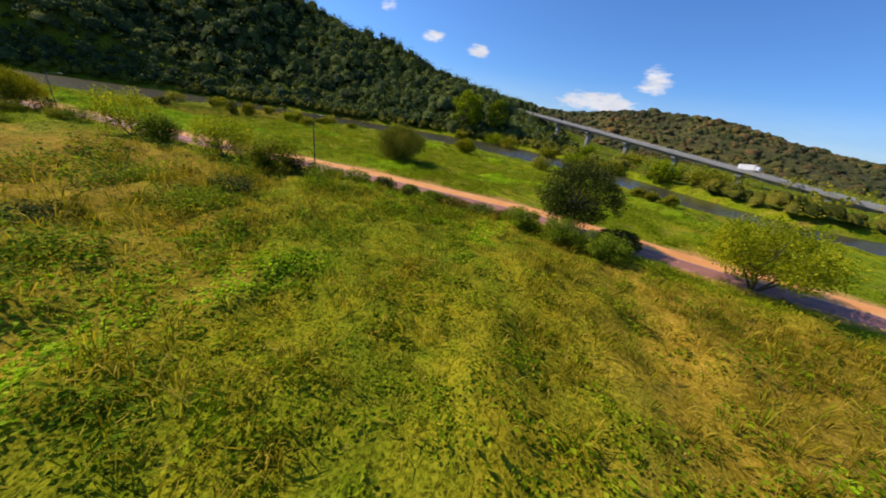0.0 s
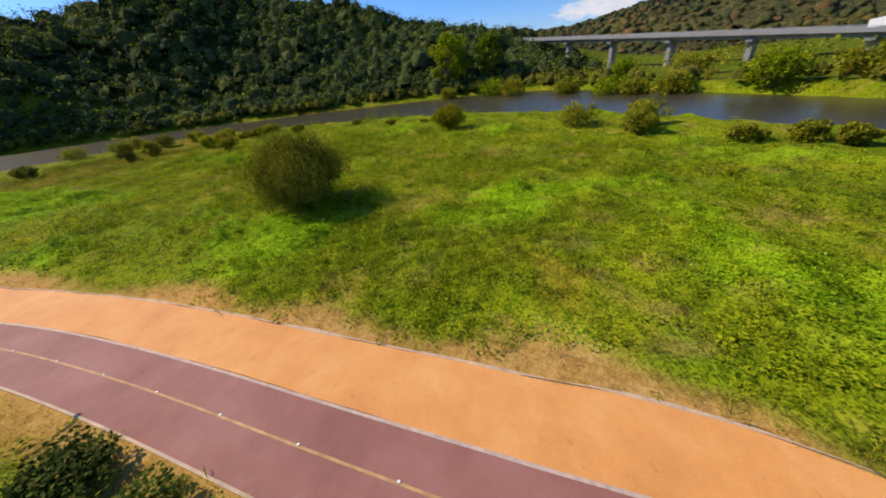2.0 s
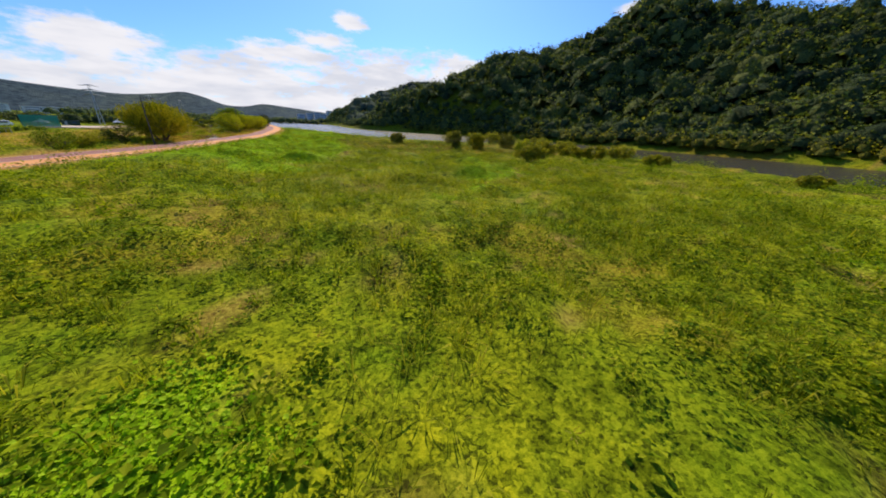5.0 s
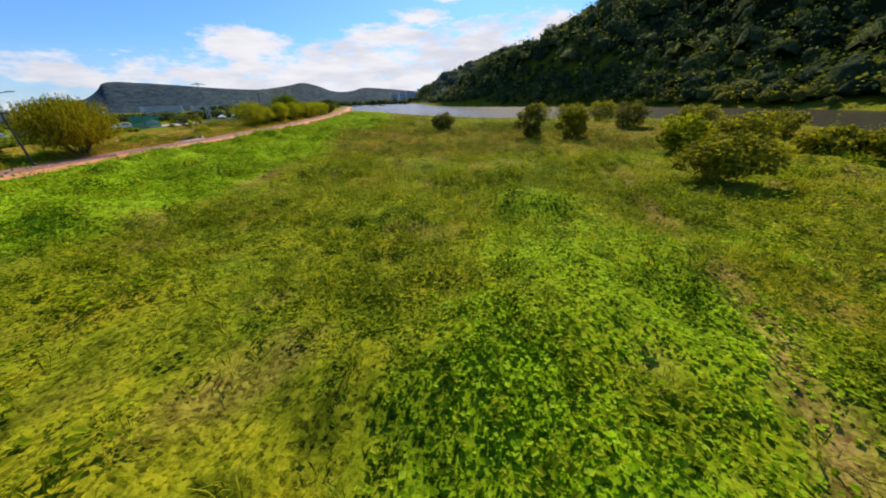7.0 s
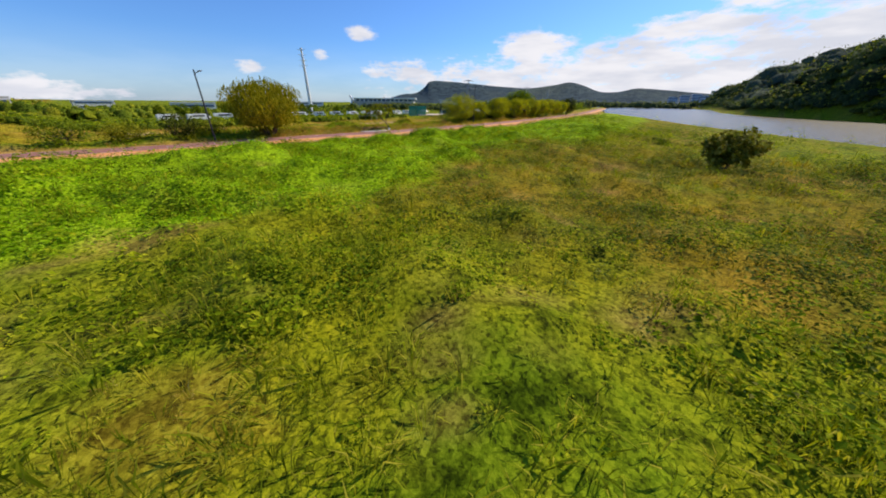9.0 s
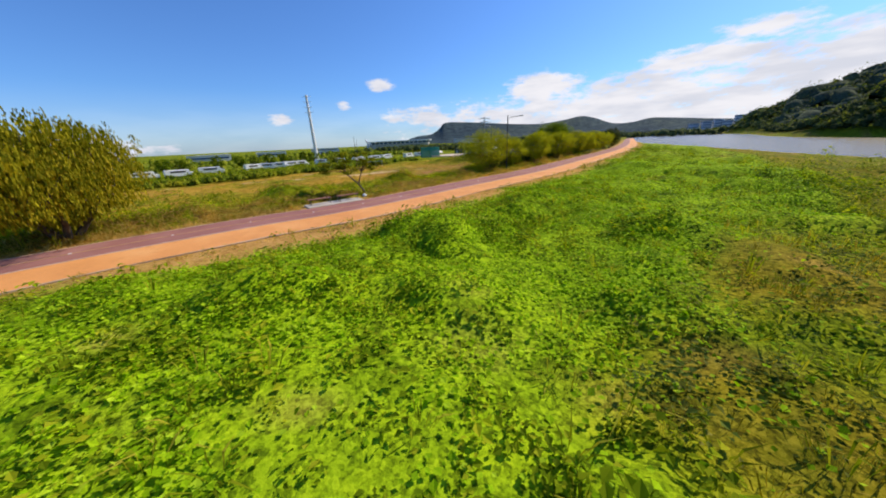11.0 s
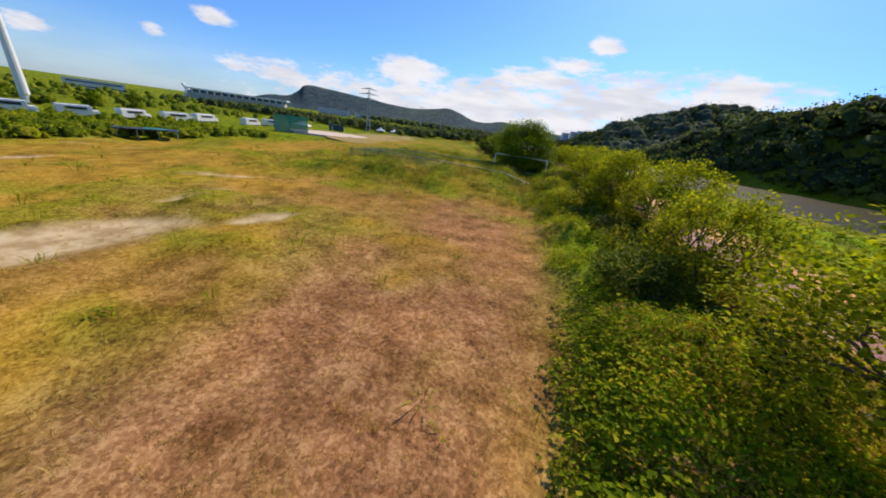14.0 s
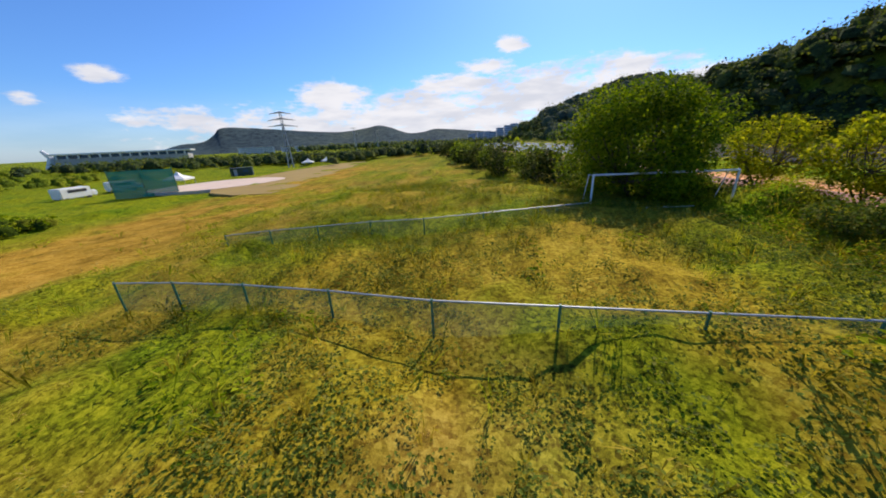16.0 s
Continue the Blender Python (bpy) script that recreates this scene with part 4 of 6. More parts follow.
def join_parts(parts):
    vs, fs, n = [], [], 0
    for v, f in parts:
        vs.append(v)
        fs.append(f + n)
        n += len(v)
    return np.concatenate(vs), np.concatenate(fs)


def crown_points(rng, n, clumps, spread):
    """Leaf places in clumps: mostly near each clump's skin."""
    c = np.array(clumps)
    w = c[:, 3] ** 2
    i = rng.choice(len(c), n, p=w / w.sum())
    d = rng.normal(0, 1, (n, 3))
    d /= np.linalg.norm(d, axis=1)[:, None]
    r = c[i, 3] * (1 - np.abs(rng.normal(0, spread, n))).clip(0.05, 1.12)
    return c[i, :3] + d * r[:, None] * np.array([1, 1, 0.78]), d


def tree(name, label, category, x, y, height, radius, leaves, bark, n_leaves, leaf, seed, trunk_h=0.3, trunk_r=None, stems=1, droop=0.0, clump=0.34, n_clumps=26, base_z=None,
         flat=0.8, lean=0.0, group="", open_=0.32, low=0.0):
    """A tree or bush: trunk with limbs into each clump of the crown, and a crown of many leaves."""
    rng = np.random.default_rng(seed)
    z0 = float(land(np.array(x), np.array(y))) + 0.02 if base_z is None else base_z
    ob = new(name)
    ob.location = (x, y, z0)
    h0 = height * trunk_h
    trunk_r = trunk_r or height * 0.028
    cz, rz = (height + h0 * (1 - low)) / 2, (height - h0 * (1 - low)) / 2
    clumps, limbs = [], []
    for k in range(n_clumps):
        a, q = k * 2.39996 + rng.uniform(-0.4, 0.4), (k + 0.5) / n_clumps
        zz = 1 - 2 * q
        rr = math.sqrt(max(0, 1 - zz * zz)) * rng.uniform(0.45, 0.85)
        cr = radius * clump * rng.uniform(0.7, 1.25)
        px, py = radius * rr * math.cos(a) + lean * height * 0.3, radius * rr * math.sin(a)
        pz = cz + (rz - cr * 0.6) * zz * flat ** 0.5
        clumps.append((px, py, max(pz, cr * 0.55), cr))
    feet = [(0.35 * radius * 0.5 * math.cos(s * 2.4 + seed), 0.35 * radius * 0.5 * math.sin(s * 2.4 + seed)) if stems > 1 else (0.0, 0.0) for s in range(stems)]
    tops = []
    for s, (fx, fy) in enumerate(feet):
        a = s * 2.4 + seed
        bend = 0.18 * radius if stems > 1 else 0.06 * radius
        top = (fx + bend * math.cos(a) + lean * h0, fy + bend * math.sin(a), h0 + height * 0.12)
        mid = (fx * 0.9 + 0.4 * bend * math.cos(a + 0.8), fy * 0.9 + 0.4 * bend * math.sin(a + 0.8), (h0 + height * 0.12) * 0.5)
        tr = trunk_r / math.sqrt(stems)
        limbs.append(tube([(fx * 0.15, fy * 0.15, -0.15), (fx * 0.3, fy * 0.3, 0.05), mid, top], [tr * 1.5, tr * 1.15, tr * 0.9, tr * 0.7], 8))
        tops.append(top)
    for k, (px, py, pz, cr) in enumerate(clumps):
        t = min(tops, key=lambda q: (q[0] - px) ** 2 + (q[1] - py) ** 2)
        if pz < t[2] * 0.6:
            continue
        m = ((t[0] + px) / 2 + rng.normal(0, 0.06) * radius, (t[1] + py) / 2 + rng.normal(0, 0.06) * radius, t[2] + (pz - t[2]) * 0.35)
        limbs.append(tube([t, m, (px, py, pz)], [trunk_r * 0.42 / math.sqrt(stems) + 0.01, trunk_r * 0.26 + 0.004, 0.012], 5))
    v, f = join_parts(limbs)
    trunk = new("trunk", fast_mesh("trunk", v, f, bark, True))
    trunk.parent = ob
    if droop:
        n_str = n_leaves // 14
        p, d = crown_points(rng, n_str, clumps, 0.2)
        length = droop * rng.uniform(0.25, 0.95, n_str) * (0.6 + 0.5 * np.abs(p[:, 2] / height))
        t = np.linspace(0, 1, 14)
        out = d * np.array([1, 1, 0])
        places = p[:, None] + out[:, None] * (0.25 * droop * np.sin(t * 1.5))[None, :, None] - np.array([0, 0, 1.0]) * (length[:, None] * t[None] ** 1.2)[..., None]
        places = places.reshape(-1, 3) + rng.normal(0, 0.05, (n_str * 14, 3))
        places = places[places[:, 2] > 0.12]
        size = np.stack([leaf * rng.uniform(0.25, 0.5, len(places)), leaf * rng.uniform(0.25, 0.5, len(places)), leaf * rng.uniform(0.9, 1.6, len(places))], 1)
        template = np.array([[0, 0, 0.5], [-0.5, 0, 0.0], [0, 0.0, -0.5], [0.5, 0, 0.0]])
        turns = rotations(rng, len(places), 0.3)
        # fuller growth inside the hanging strands
        fill, _d = crown_points(rng, n_leaves // 3, clumps, 0.3)
        fill = fill * np.array([0.86, 0.86, 0.93])
        fill = fill[fill[:, 2] > 0.3]
        big = np.stack([np.full(len(fill), leaf * 0.8), np.full(len(fill), leaf * 0.8), leaf * rng.uniform(1.6, 2.6, len(fill))], 1)
        places, size, turns = np.concatenate([places, fill]), np.concatenate([size, big]), np.concatenate([turns, rotations(rng, len(fill), 0.7)])
        me = strew("crown", places, template, LEAF_F, size, leaves, rng, 0.3, turns)
    else:
        p, d = crown_points(rng, n_leaves, clumps, open_)
        p = p[p[:, 2] > 0.1]
        me = strew("crown", p, LEAF, LEAF_F, leaf * rng.uniform(0.6, 1.4, len(p)), leaves, rng, 0.75)
    crown = new("crown", me)
    crown.parent = ob
    return tagged(ob, label, category, group)


# meadow side
tree("willow_tree", "large round olive-green willow standing alone in the meadow", "tree", -27.6, -25.6, 7.5, 5.2, M_WILLOW, M_BARK, 56000, 0.12, 101, 0.2, 0.34, 3, droop=1.3, n_clumps=50, clump=0.30, low=0.95)
tree("willow_bush", "small bright yellow-green willow bush near the water", "bush", 14.0, -37.3, 5.2, 3.5, M_YWILLOW, M_BARK, 7000, 0.26, 102, 0.15, None, 3, droop=0.9, n_clumps=16, low=1)
for i, (bx, by, bh, br, mt) in enumerate(((2.9, -60.5, 4.3, 3.6, M_SHRUB), (-2.0, -69.5, 4.2, 3.2, M_SHRUB), (-6.0, -66.5, 3.4, 2.8, M_SHRUB), (-15.5, -74, 2.2, 1.8, M_SHRUB), (-17.5, -78.7, 2.4, 2.1, M_SHRUB), (-20.0, -80.6, 2.3, 1.8, M_SHRUB),
                                           (-23, -83, 2.6, 1.8, M_SHRUB), (9.5, -74.0, 3.2, 2.6, M_SHRUB), (1.6, 56, 3.3, 2.3, M_WILLOW), (12.6, 42, 4.6, 2.0, M_WILLOW), (17.5, 40.5, 4.2, 2.2, M_YWILLOW), (30.6, 49.8, 4.2, 3.0, M_WILLOW),
                                           (22.5, 28.8, 3.5, 2.6, M_YGREEN), (17.4, 18.6, 3.1, 2.7, M_SHRUB), (26.8, 27.5, 3.4, 2.6, M_SHRUB), (29.5, 22.5, 2.6, 2.4, M_YWILLOW), (33.0, 20.5, 3.0, 2.6, M_YWILLOW), (38, 35, 3.2, 3.0, M_SHRUB), (41, 22, 3.0, 3.0, M_SHRUB),
                                           (26, 60, 4.0, 3.2, M_SHRUB), (34, 64, 4.2, 3.4, M_SHRUB), (24, 74, 4.0, 3.6, M_SHRUB), (40, 48, 3.4, 3.0, M_SHRUB), (36, 10, 2.2, 2.2, M_SHRUB), (38, -8, 1.5, 1.8, M_SHRUB), (31, -20, 1.3, 1.6, M_SHRUB), (26, -30, 1.2, 1.4, M_SHRUB))):
    tree("riverside_bush", "olive riverside bush at the meadow's edge", "bush", bx, by, bh, br, mt, M_BARK, 2800, 0.28, 110 + i, 0.12, None, 3, n_clumps=15, low=1, group="bushes along the river")

# beside the path
tree("willow_tree", "broad yellowing willow beside the cycle lane", "tree", -41.4, 38.6, 6.6, 4.7, M_YWILLOW, M_BARK, 26000, 0.15, 131, 0.2, 0.3, 4, droop=1.0, n_clumps=32, low=0.5)
tree("broadleaf_tree", "dark green broadleaf tree beside the cycle lane", "tree", -57.2, -52.0, 8.2, 4.7, M_DARKLEAF, M_BARK, 24000, 0.16, 132, 0.22, 0.2, 1, n_clumps=56, clump=0.24, low=0.7, open_=0.42)
tree("shrub_willow", "bushy green willow with several stems beside the path", "tree", -64.2, -66.2, 6.4, 4.8, M_YGREEN, M_BARK_PALE, 16000, 0.18, 133, 0.22, 0.22, 5, n_clumps=30, low=0.5)
tree("weed_bush", "rounded bright green feathery bush by the path", "bush", -59.2, -46.6, 2.4, 2.4, M_GREENLEAF, M_BARK, 12000, 0.11, 134, 0.1, None, 4, n_clumps=16, low=1)
tree("weed_bush", "tall feathery green bush at the field's edge", "bush", -61.3, -50.2, 2.8, 2.4, M_GREENLEAF, M_BARK, 9000, 0.11, 136, 0.1, None, 4, n_clumps=16, low=1)
tree("weed_bush", "tall feathery green bush at the field's edge", "bush", -63.4, -53.6, 2.6, 2.2, M_GREENLEAF, M_BARK, 8000, 0.11, 137, 0.1, None, 4, n_clumps=16, low=1)
tree("weed_bush", "dark green bush under the broadleaf tree", "bush", -60.6, -56.0, 2.2, 2.2, M_DARKLEAF, M_BARK, 4000, 0.22, 135, 0.1, None, 4, n_clumps=14, low=1)
for i, (bx, by, bh, br, mt) in enumerate(((-46.6, 11.0, 6.8, 4.6, M_YGREEN), (-49.6, 3.0, 4.2, 3.0, M_GREENLEAF), (-50.6, -7.0, 5.6, 4.0, M_YGREEN), (-53.4, -16.5, 4.2, 3.2, M_OLIVELEAF), (-52.0, -12.0, 3.0, 2.4, M_SHRUB), (-44.6, 22.0, 2.6, 2.2, M_GREENLEAF), (-42.8, 30.2, 3.0, 2.0, M_DARKLEAF), (-44.4, 26.0, 2.0, 2.0, M_SHRUB), (-45.4, 33.0, 2.2, 2.2, M_OLIVELEAF),
                                           (-52.8, -19.5, 2.2, 2.2, M_DARKLEAF), (-55.0, -23.5, 2.6, 2.4, M_GREENLEAF), (-53.8, -27.0, 2.3, 1.9, M_GREENLEAF), (-51.4, -23.0, 1.3, 1.4, M_OLIVELEAF), (-51.8, -30.0, 1.4, 1.6, M_DARKLEAF), (-52.8, -33.5, 1.2, 1.5, M_OLIVEWEED), (-63.1, -18.5, 1.5, 2.6, M_DARKLEAF), (-75.0, -15, 1.2, 2.4, M_DARKLEAF),
                                           (-54.0, -36.5, 1.2, 1.5, M_GREENLEAF), (-54.9, -39.5, 1.0, 1.7, M_WITHERED), (-55.9, -42.5, 1.1, 1.8, M_OLIVEWEED), (-53.4, -38.0, 0.8, 1.4, M_OLIVEWEED), (-57.0, -45.0, 1.1, 1.7, M_WITHERED), (-59.0, -25, 2.0, 2.0, M_WEED), (-65.0, -12, 1.5, 2.4, M_WEED), (-69.0, -20, 1.2, 2.6, M_WEED), (-61, -33, 1.1, 2.2, M_WEED))):
    tree("path_bush", "leafy bush on the bank beside the cycle lane", "bush", bx, by, bh, br, mt, M_BARK, 7000 if bh > 3.5 else 2400, 0.2 if bh > 3.5 else 0.15, 150 + i, 0.14, None, 3, n_clumps=20, low=0.9, group="bushes along the path")
for i, (bx, by, bh, br) in enumerate(((-41.2, 76.6, 5.8, 4.2), (-41.8, 84.5, 4.6, 2.6), (-41.4, 91.5, 5.4, 3.0), (-43.2, 96.8, 5.6, 2.9), (-42.4, 102.5, 5.4, 3.0), (-43.4, 108, 5.4, 3.0), (-43, 114, 5.6, 3.2), (-42.9, 120, 5.4, 3.0), (-43.4, 126, 5.6, 3.2), (-44.6, 135, 5.2, 3.4), (-46, 145, 5.2, 3.4))):
    tree("willow_tree", "light yellow-green willow in a row beside the cycle lane", "tree", bx, by, bh, br, M_YGREEN, M_BARK, (24000, 12000, 16000, 13000, 9000, 7000, 6000)[min(i, 6)], (0.11, 0.11, 0.12, 0.13, 0.15, 0.17, 0.19)[min(i, 6)], 170 + i, 0.26, 0.11, 4, n_clumps=38, clump=0.27, low=0.7, open_=0.42, group="row of willows by the path")
for i in range(14):
    tree("understory_bush", "dark tangled bush under the row of willows", "bush", float(curve_at(LANE, 80 + 3.6 * i)) - 8.0 - (i * 5 % 3) * 0.7, 80 + 3.6 * i, 1.5 + (i * 3 % 4) * 0.25, 1.9, (M_DARKLEAF, M_OLIVEWEED, M_OLIVELEAF)[i % 3], M_BARK, 2600, 0.14, 240 + i, 0.12, None, 3, n_clumps=14, low=1, group="bushes under the willows")
tree("broadleaf_tree", "dense green round tree behind the goal", "tree", -52.4, 124.6, 8.8, 5.6, M_CLUMP, M_BARK, 42000, 0.17, 190, 0.12, None, 3, n_clumps=40, low=1)
tree("broadleaf_tree", "dark tree at the far end of the row", "tree", -46.5, 154, 6.5, 3.4, M_DARKLEAF, M_BARK, 5000, 0.26, 191, 0.14, None, 2, n_clumps=20, low=1)
for i in range(9):
    tree("broadleaf_tree", "green tree in the hedge beyond the goal", "tree", -56.5 - 2.0 * i + (i % 2) * 1.2, 134 + 6.5 * i, 4.6 + (i * 7 % 3) * 0.5, 3.4, M_GREENLEAF if i % 2 else M_DARKLEAF, M_BARK, 2800, 0.28, 195 + i, 0.14, None, 3, n_clumps=18, low=1, group="trees of the far hedge")


def bench_tree():
    """The small tree that leans over the benches: forked trunk, flat tiers of leaves, bare shoots on top."""
    rng = np.random.default_rng(210)
    ob = tagged(new("small_tree"), "small leaning tree with tiered leaves and bare top shoots", "tree")
    ob.location = (-39.2, 55.6, 0.0)
    ob.scale = (0.86, 0.86, 0.95)
    fork = (-0.35, -0.45, 1.15)
    tiers = [(-2.6, -2.6, 2.3, 0.75), (-1.9, -2.9, 2.9, 0.7), (-2.2, -1.7, 3.3, 0.75), (-1.3, -1.7, 2.7, 0.8), (-1.4, -1.2, 3.7, 0.7), (-0.6, -1.4, 3.2, 0.7), (-0.4, -0.5, 3.6, 0.65), (0.2, 0.1, 3.1, 0.75), (0.5, 0.6, 2.5, 0.7), (0.1, 0.5, 3.7, 0.5),
             (-0.9, -0.3, 2.4, 0.6), (0.7, 0.0, 2.9, 0.55), (-3.0, -2.2, 2.8, 0.5), (-0.2, -1.6, 2.2, 0.55), (-1.9, -0.7, 2.6, 0.6), (0.45, 0.9, 3.2, 0.45)]
    limbs = [tube([(0.05, 0.05, -0.2), (0, 0, 0.1), (-0.12, -0.15, 0.6), fork], [0.16, 0.115, 0.095, 0.085], 8)]
    left, right = (-1.1, -1.3, 2.1), (-0.1, -0.1, 2.2)
    limbs += [tube([fork, (-0.8, -0.9, 1.7), left], [0.078, 0.065, 0.045], 7), tube([fork, (-0.25, -0.25, 1.7), right], [0.07, 0.055, 0.04], 7)]
    for tx, ty, tz, _r in tiers:
        a = left if tx + ty < -1.6 else right
        limbs.append(tube([a, ((a[0] + tx) / 2, (a[1] + ty) / 2, (a[2] + tz) / 2 + 0.15), (tx, ty, tz)], [0.045, 0.03, 0.012], 5))
    for sx, sy, sz in ((-0.8, 0.0, 5.2), (-0.68, -0.05, 5.0), (-0.6, 0.1, 4.9), (-0.75, 0.22, 4.5), (-0.45, 0.3, 4.2)):
        limbs.append(tube([(-0.35, -0.4, 2.6), (sx * 1.15 - 0.05, sy * 1.1, 3.6), (sx, sy, sz)], [0.026, 0.017, 0.008], 5))
    v, f = join_parts(limbs)
    trunk = new("trunk", fast_mesh("trunk", v, f, M_BARK_PALE, True))
    trunk.parent = ob
    p, _d = crown_points(rng, 5200, tiers, 0.5)
    c = np.array(tiers)
    near_z = c[np.argmin(((p[:, None] - c[None, :, :3]) ** 2).sum(2), 1), 2]
    p[:, 2] = near_z + (p[:, 2] - near_z) * 0.5
    crown = new("crown", strew("crown", p, LEAF, LEAF_F, 0.13 * rng.uniform(0.6, 1.4, len(p)), M_OLIVELEAF, rng, 0.55))
    crown.parent = ob


bench_tree()
for i, (bx, by, bh, br) in enumerate(((128, -31, 26, 11), (129, -52, 23, 8))):
    tree("broadleaf_tree", "tall rounded green tree at the foot of the hill", "tree", bx, by, bh, br, M_GREENLEAF if i else M_WEED, M_BARK, 5000, 1.0, 220 + i, 0.12, None, 2, n_clumps=24, low=1, group="tall trees by the hill")
for i, (bx, by, bh, br) in enumerate(((104, -52, 9, 7), (92, -60, 8, 6), (76, -78, 7, 6), (60, -88, 7, 6.5), (52, -92, 6, 5), (44, -98, 7, 6), (26, -108, 8, 7), (14, -116, 7, 6), (110, -30, 7, 5), (84, -100, 7, 6), (62, -112, 7, 6))):
    tree("bank_tree", "spreading olive-green tree on the far river bank", "tree", bx, by, bh, br, M_SHRUB if i % 3 else M_WEED, M_BARK, 1900, 0.65, 230 + i, 0.1, None, 3, n_clumps=20, low=1, group="trees on the far bank")


def forest():
    """Tree crowns over the wooded hill, as one mass."""
    rng = np.random.default_rng(300)
    spots = []
    for y0, y1, gap in ((-110, 330, 4.9), (330, 760, 7.0)):
        gx, gy = np.meshgrid(np.arange(20, 420, gap), np.arange(y0, y1, gap))
        spots.append(np.stack([gx.ravel(), gy.ravel()], 1) + rng.uniform(-0.95, 0.95, (gx.size, 2)) * gap)
    x, y = np.concatenate(spots).T
    z = land(x, y)
    keep = (x > curve_at(FAR, y) + 4) & (z > 0.8) & ((ridge(x, y, CREST, 150, 200) > 1.0) | (ridge(x, y, CREST_2, 190, 260) > 1.5)) & (x < 285) & ((y > 420) | (y < 205 + 85 * ((262 - x) / 187 + 0.22)))
    x, y, z = x[keep], y[keep], z[keep]
    r = np.exp(rng.normal(1.12, 0.5, len(x))).clip(1.4, 6.5) * np.where(y > 330, 1.5, 0.85)
    size = np.stack([r * rng.uniform(0.8, 1.25, len(x)), r, r * rng.uniform(0.8, 1.5, len(x))], 1)
    p = np.stack([x, y, z + r * 0.2], 1)
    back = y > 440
    for sel, mat, words in ((~back, M_CANOPY, "dense dark green mixed woods covering the hill"), (back, M_HAZYWOODS, "woods on the hill further downstream, tinted for haze")):
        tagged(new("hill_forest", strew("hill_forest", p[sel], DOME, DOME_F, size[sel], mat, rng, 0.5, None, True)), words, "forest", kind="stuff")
    # ragged leaf tufts on the crowns, coloured paler than the domes as if lit
    w = r**2 * np.where(y < 330, 1.0, 0.2)
    k = rng.choice(len(x), 125000, p=w / w.sum())
    d = rng.normal(0, 1, (len(k), 3))
    d /= np.linalg.norm(d, axis=1)[:, None]
    d[:, 2] = np.abs(d[:, 2])
    q = p[k] + d * size[k] * rng.uniform(0.95, 1.45, len(k))[:, None]
    tagged(new("hill_leaves", strew("hill_leaves", q, LEAF, LEAF_F, np.exp(rng.normal(-0.1, 0.4, len(k))).clip(0.5, 2.0), M_FOREST, rng, 0.9)), "ragged outer leaves of the hill's woods", "forest", kind="stuff")
    # pines along the crest, thin trunks against the sky
    trunks, needles, ns = [], [], []
    for (x0, y0, _a), (x1, y1, _b) in zip(CREST[2:], CREST[3:-1]):
        m = int(math.hypot(x1 - x0, y1 - y0) / 3.0)
        for k in range(m):
            t = (k + rng.uniform(0, 1)) / m
            px, py = x0 + t * (x1 - x0) + rng.normal(0, 5), y0 + t * (y1 - y0) + rng.normal(0, 5)
            pz, h = float(land(np.array(px), np.array(py))), rng.uniform(6, 10.5)
            lx, ly = rng.normal(0, 0.6), rng.normal(0, 0.6)
            trunks.append(tube([(px, py, pz - 0.5), (px + lx * 0.3, py + ly * 0.3, pz + h * 0.5), (px + lx, py + ly, pz + h * 0.95)], [0.28, 0.2, 0.1], 5))
            q = rng.normal(0, 1, (30, 3)) * np.array([1.4, 1.4, 1.5]) + np.array([px + lx, py + ly, pz + h * 0.74])
            needles.append(q)
            ns.append(rng.uniform(0.9, 1.7, 30))
    v, f = join_parts(trunks)
    tagged(new("crest_pine_trunks", fast_mesh("crest_pine_trunks", v, f, M_BARK)), "thin pine trunks along the hill's crest", "pines", kind="stuff")
    tagged(new("crest_pines", strew("crest_pines", np.concatenate(needles), LEAF, LEAF_F, np.concatenate(ns), M_PINE, rng, 0.4)), "ragged dark pine crowns along the hill's crest", "pines", kind="stuff")


forest()


def woods(name, label, material, n, place, size, per=14, seed=400, core=None):
    """A belt of far trees as one mass: crowns of leaf clumps."""
    rng = np.random.default_rng(seed)
    x, y, r = place(rng, n)
    z = land(x, y)
    d = rng.normal(0, 1, (len(x), per, 3))
    d /= np.linalg.norm(d, axis=2)[..., None]
    d[..., 2] = np.abs(d[..., 2]) * 1.15 - 0.25
    p = (np.stack([x, y, z + r * 0.7], 1)[:, None] + d * r[:, None, None] * 0.95).reshape(-1, 3)
    s = np.repeat(r, per) * rng.uniform(size * 0.35, size * 0.8, len(p))
    # core dome in darker tones: the shaded inside of each crown, painted
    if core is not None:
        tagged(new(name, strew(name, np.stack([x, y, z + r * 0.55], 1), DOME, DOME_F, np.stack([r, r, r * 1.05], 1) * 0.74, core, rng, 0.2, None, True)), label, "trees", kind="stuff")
    return tagged(new(name, strew(name, p, LEAF, LEAF_F, s, material, rng, 0.8)), label, "trees", kind="stuff")


def far_bank(rng, n):
    y = rng.uniform(-140, 250, n)
    return curve_at(FAR, y) + 2 + np.abs(rng.normal(0, 7, n)), y, rng.uniform(1.6, 3.6, n)


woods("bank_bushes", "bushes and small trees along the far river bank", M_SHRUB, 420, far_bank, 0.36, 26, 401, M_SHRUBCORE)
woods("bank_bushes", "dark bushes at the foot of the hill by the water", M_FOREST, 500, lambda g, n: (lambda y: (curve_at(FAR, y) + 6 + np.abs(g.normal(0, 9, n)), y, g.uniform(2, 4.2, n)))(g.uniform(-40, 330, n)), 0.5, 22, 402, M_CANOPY)
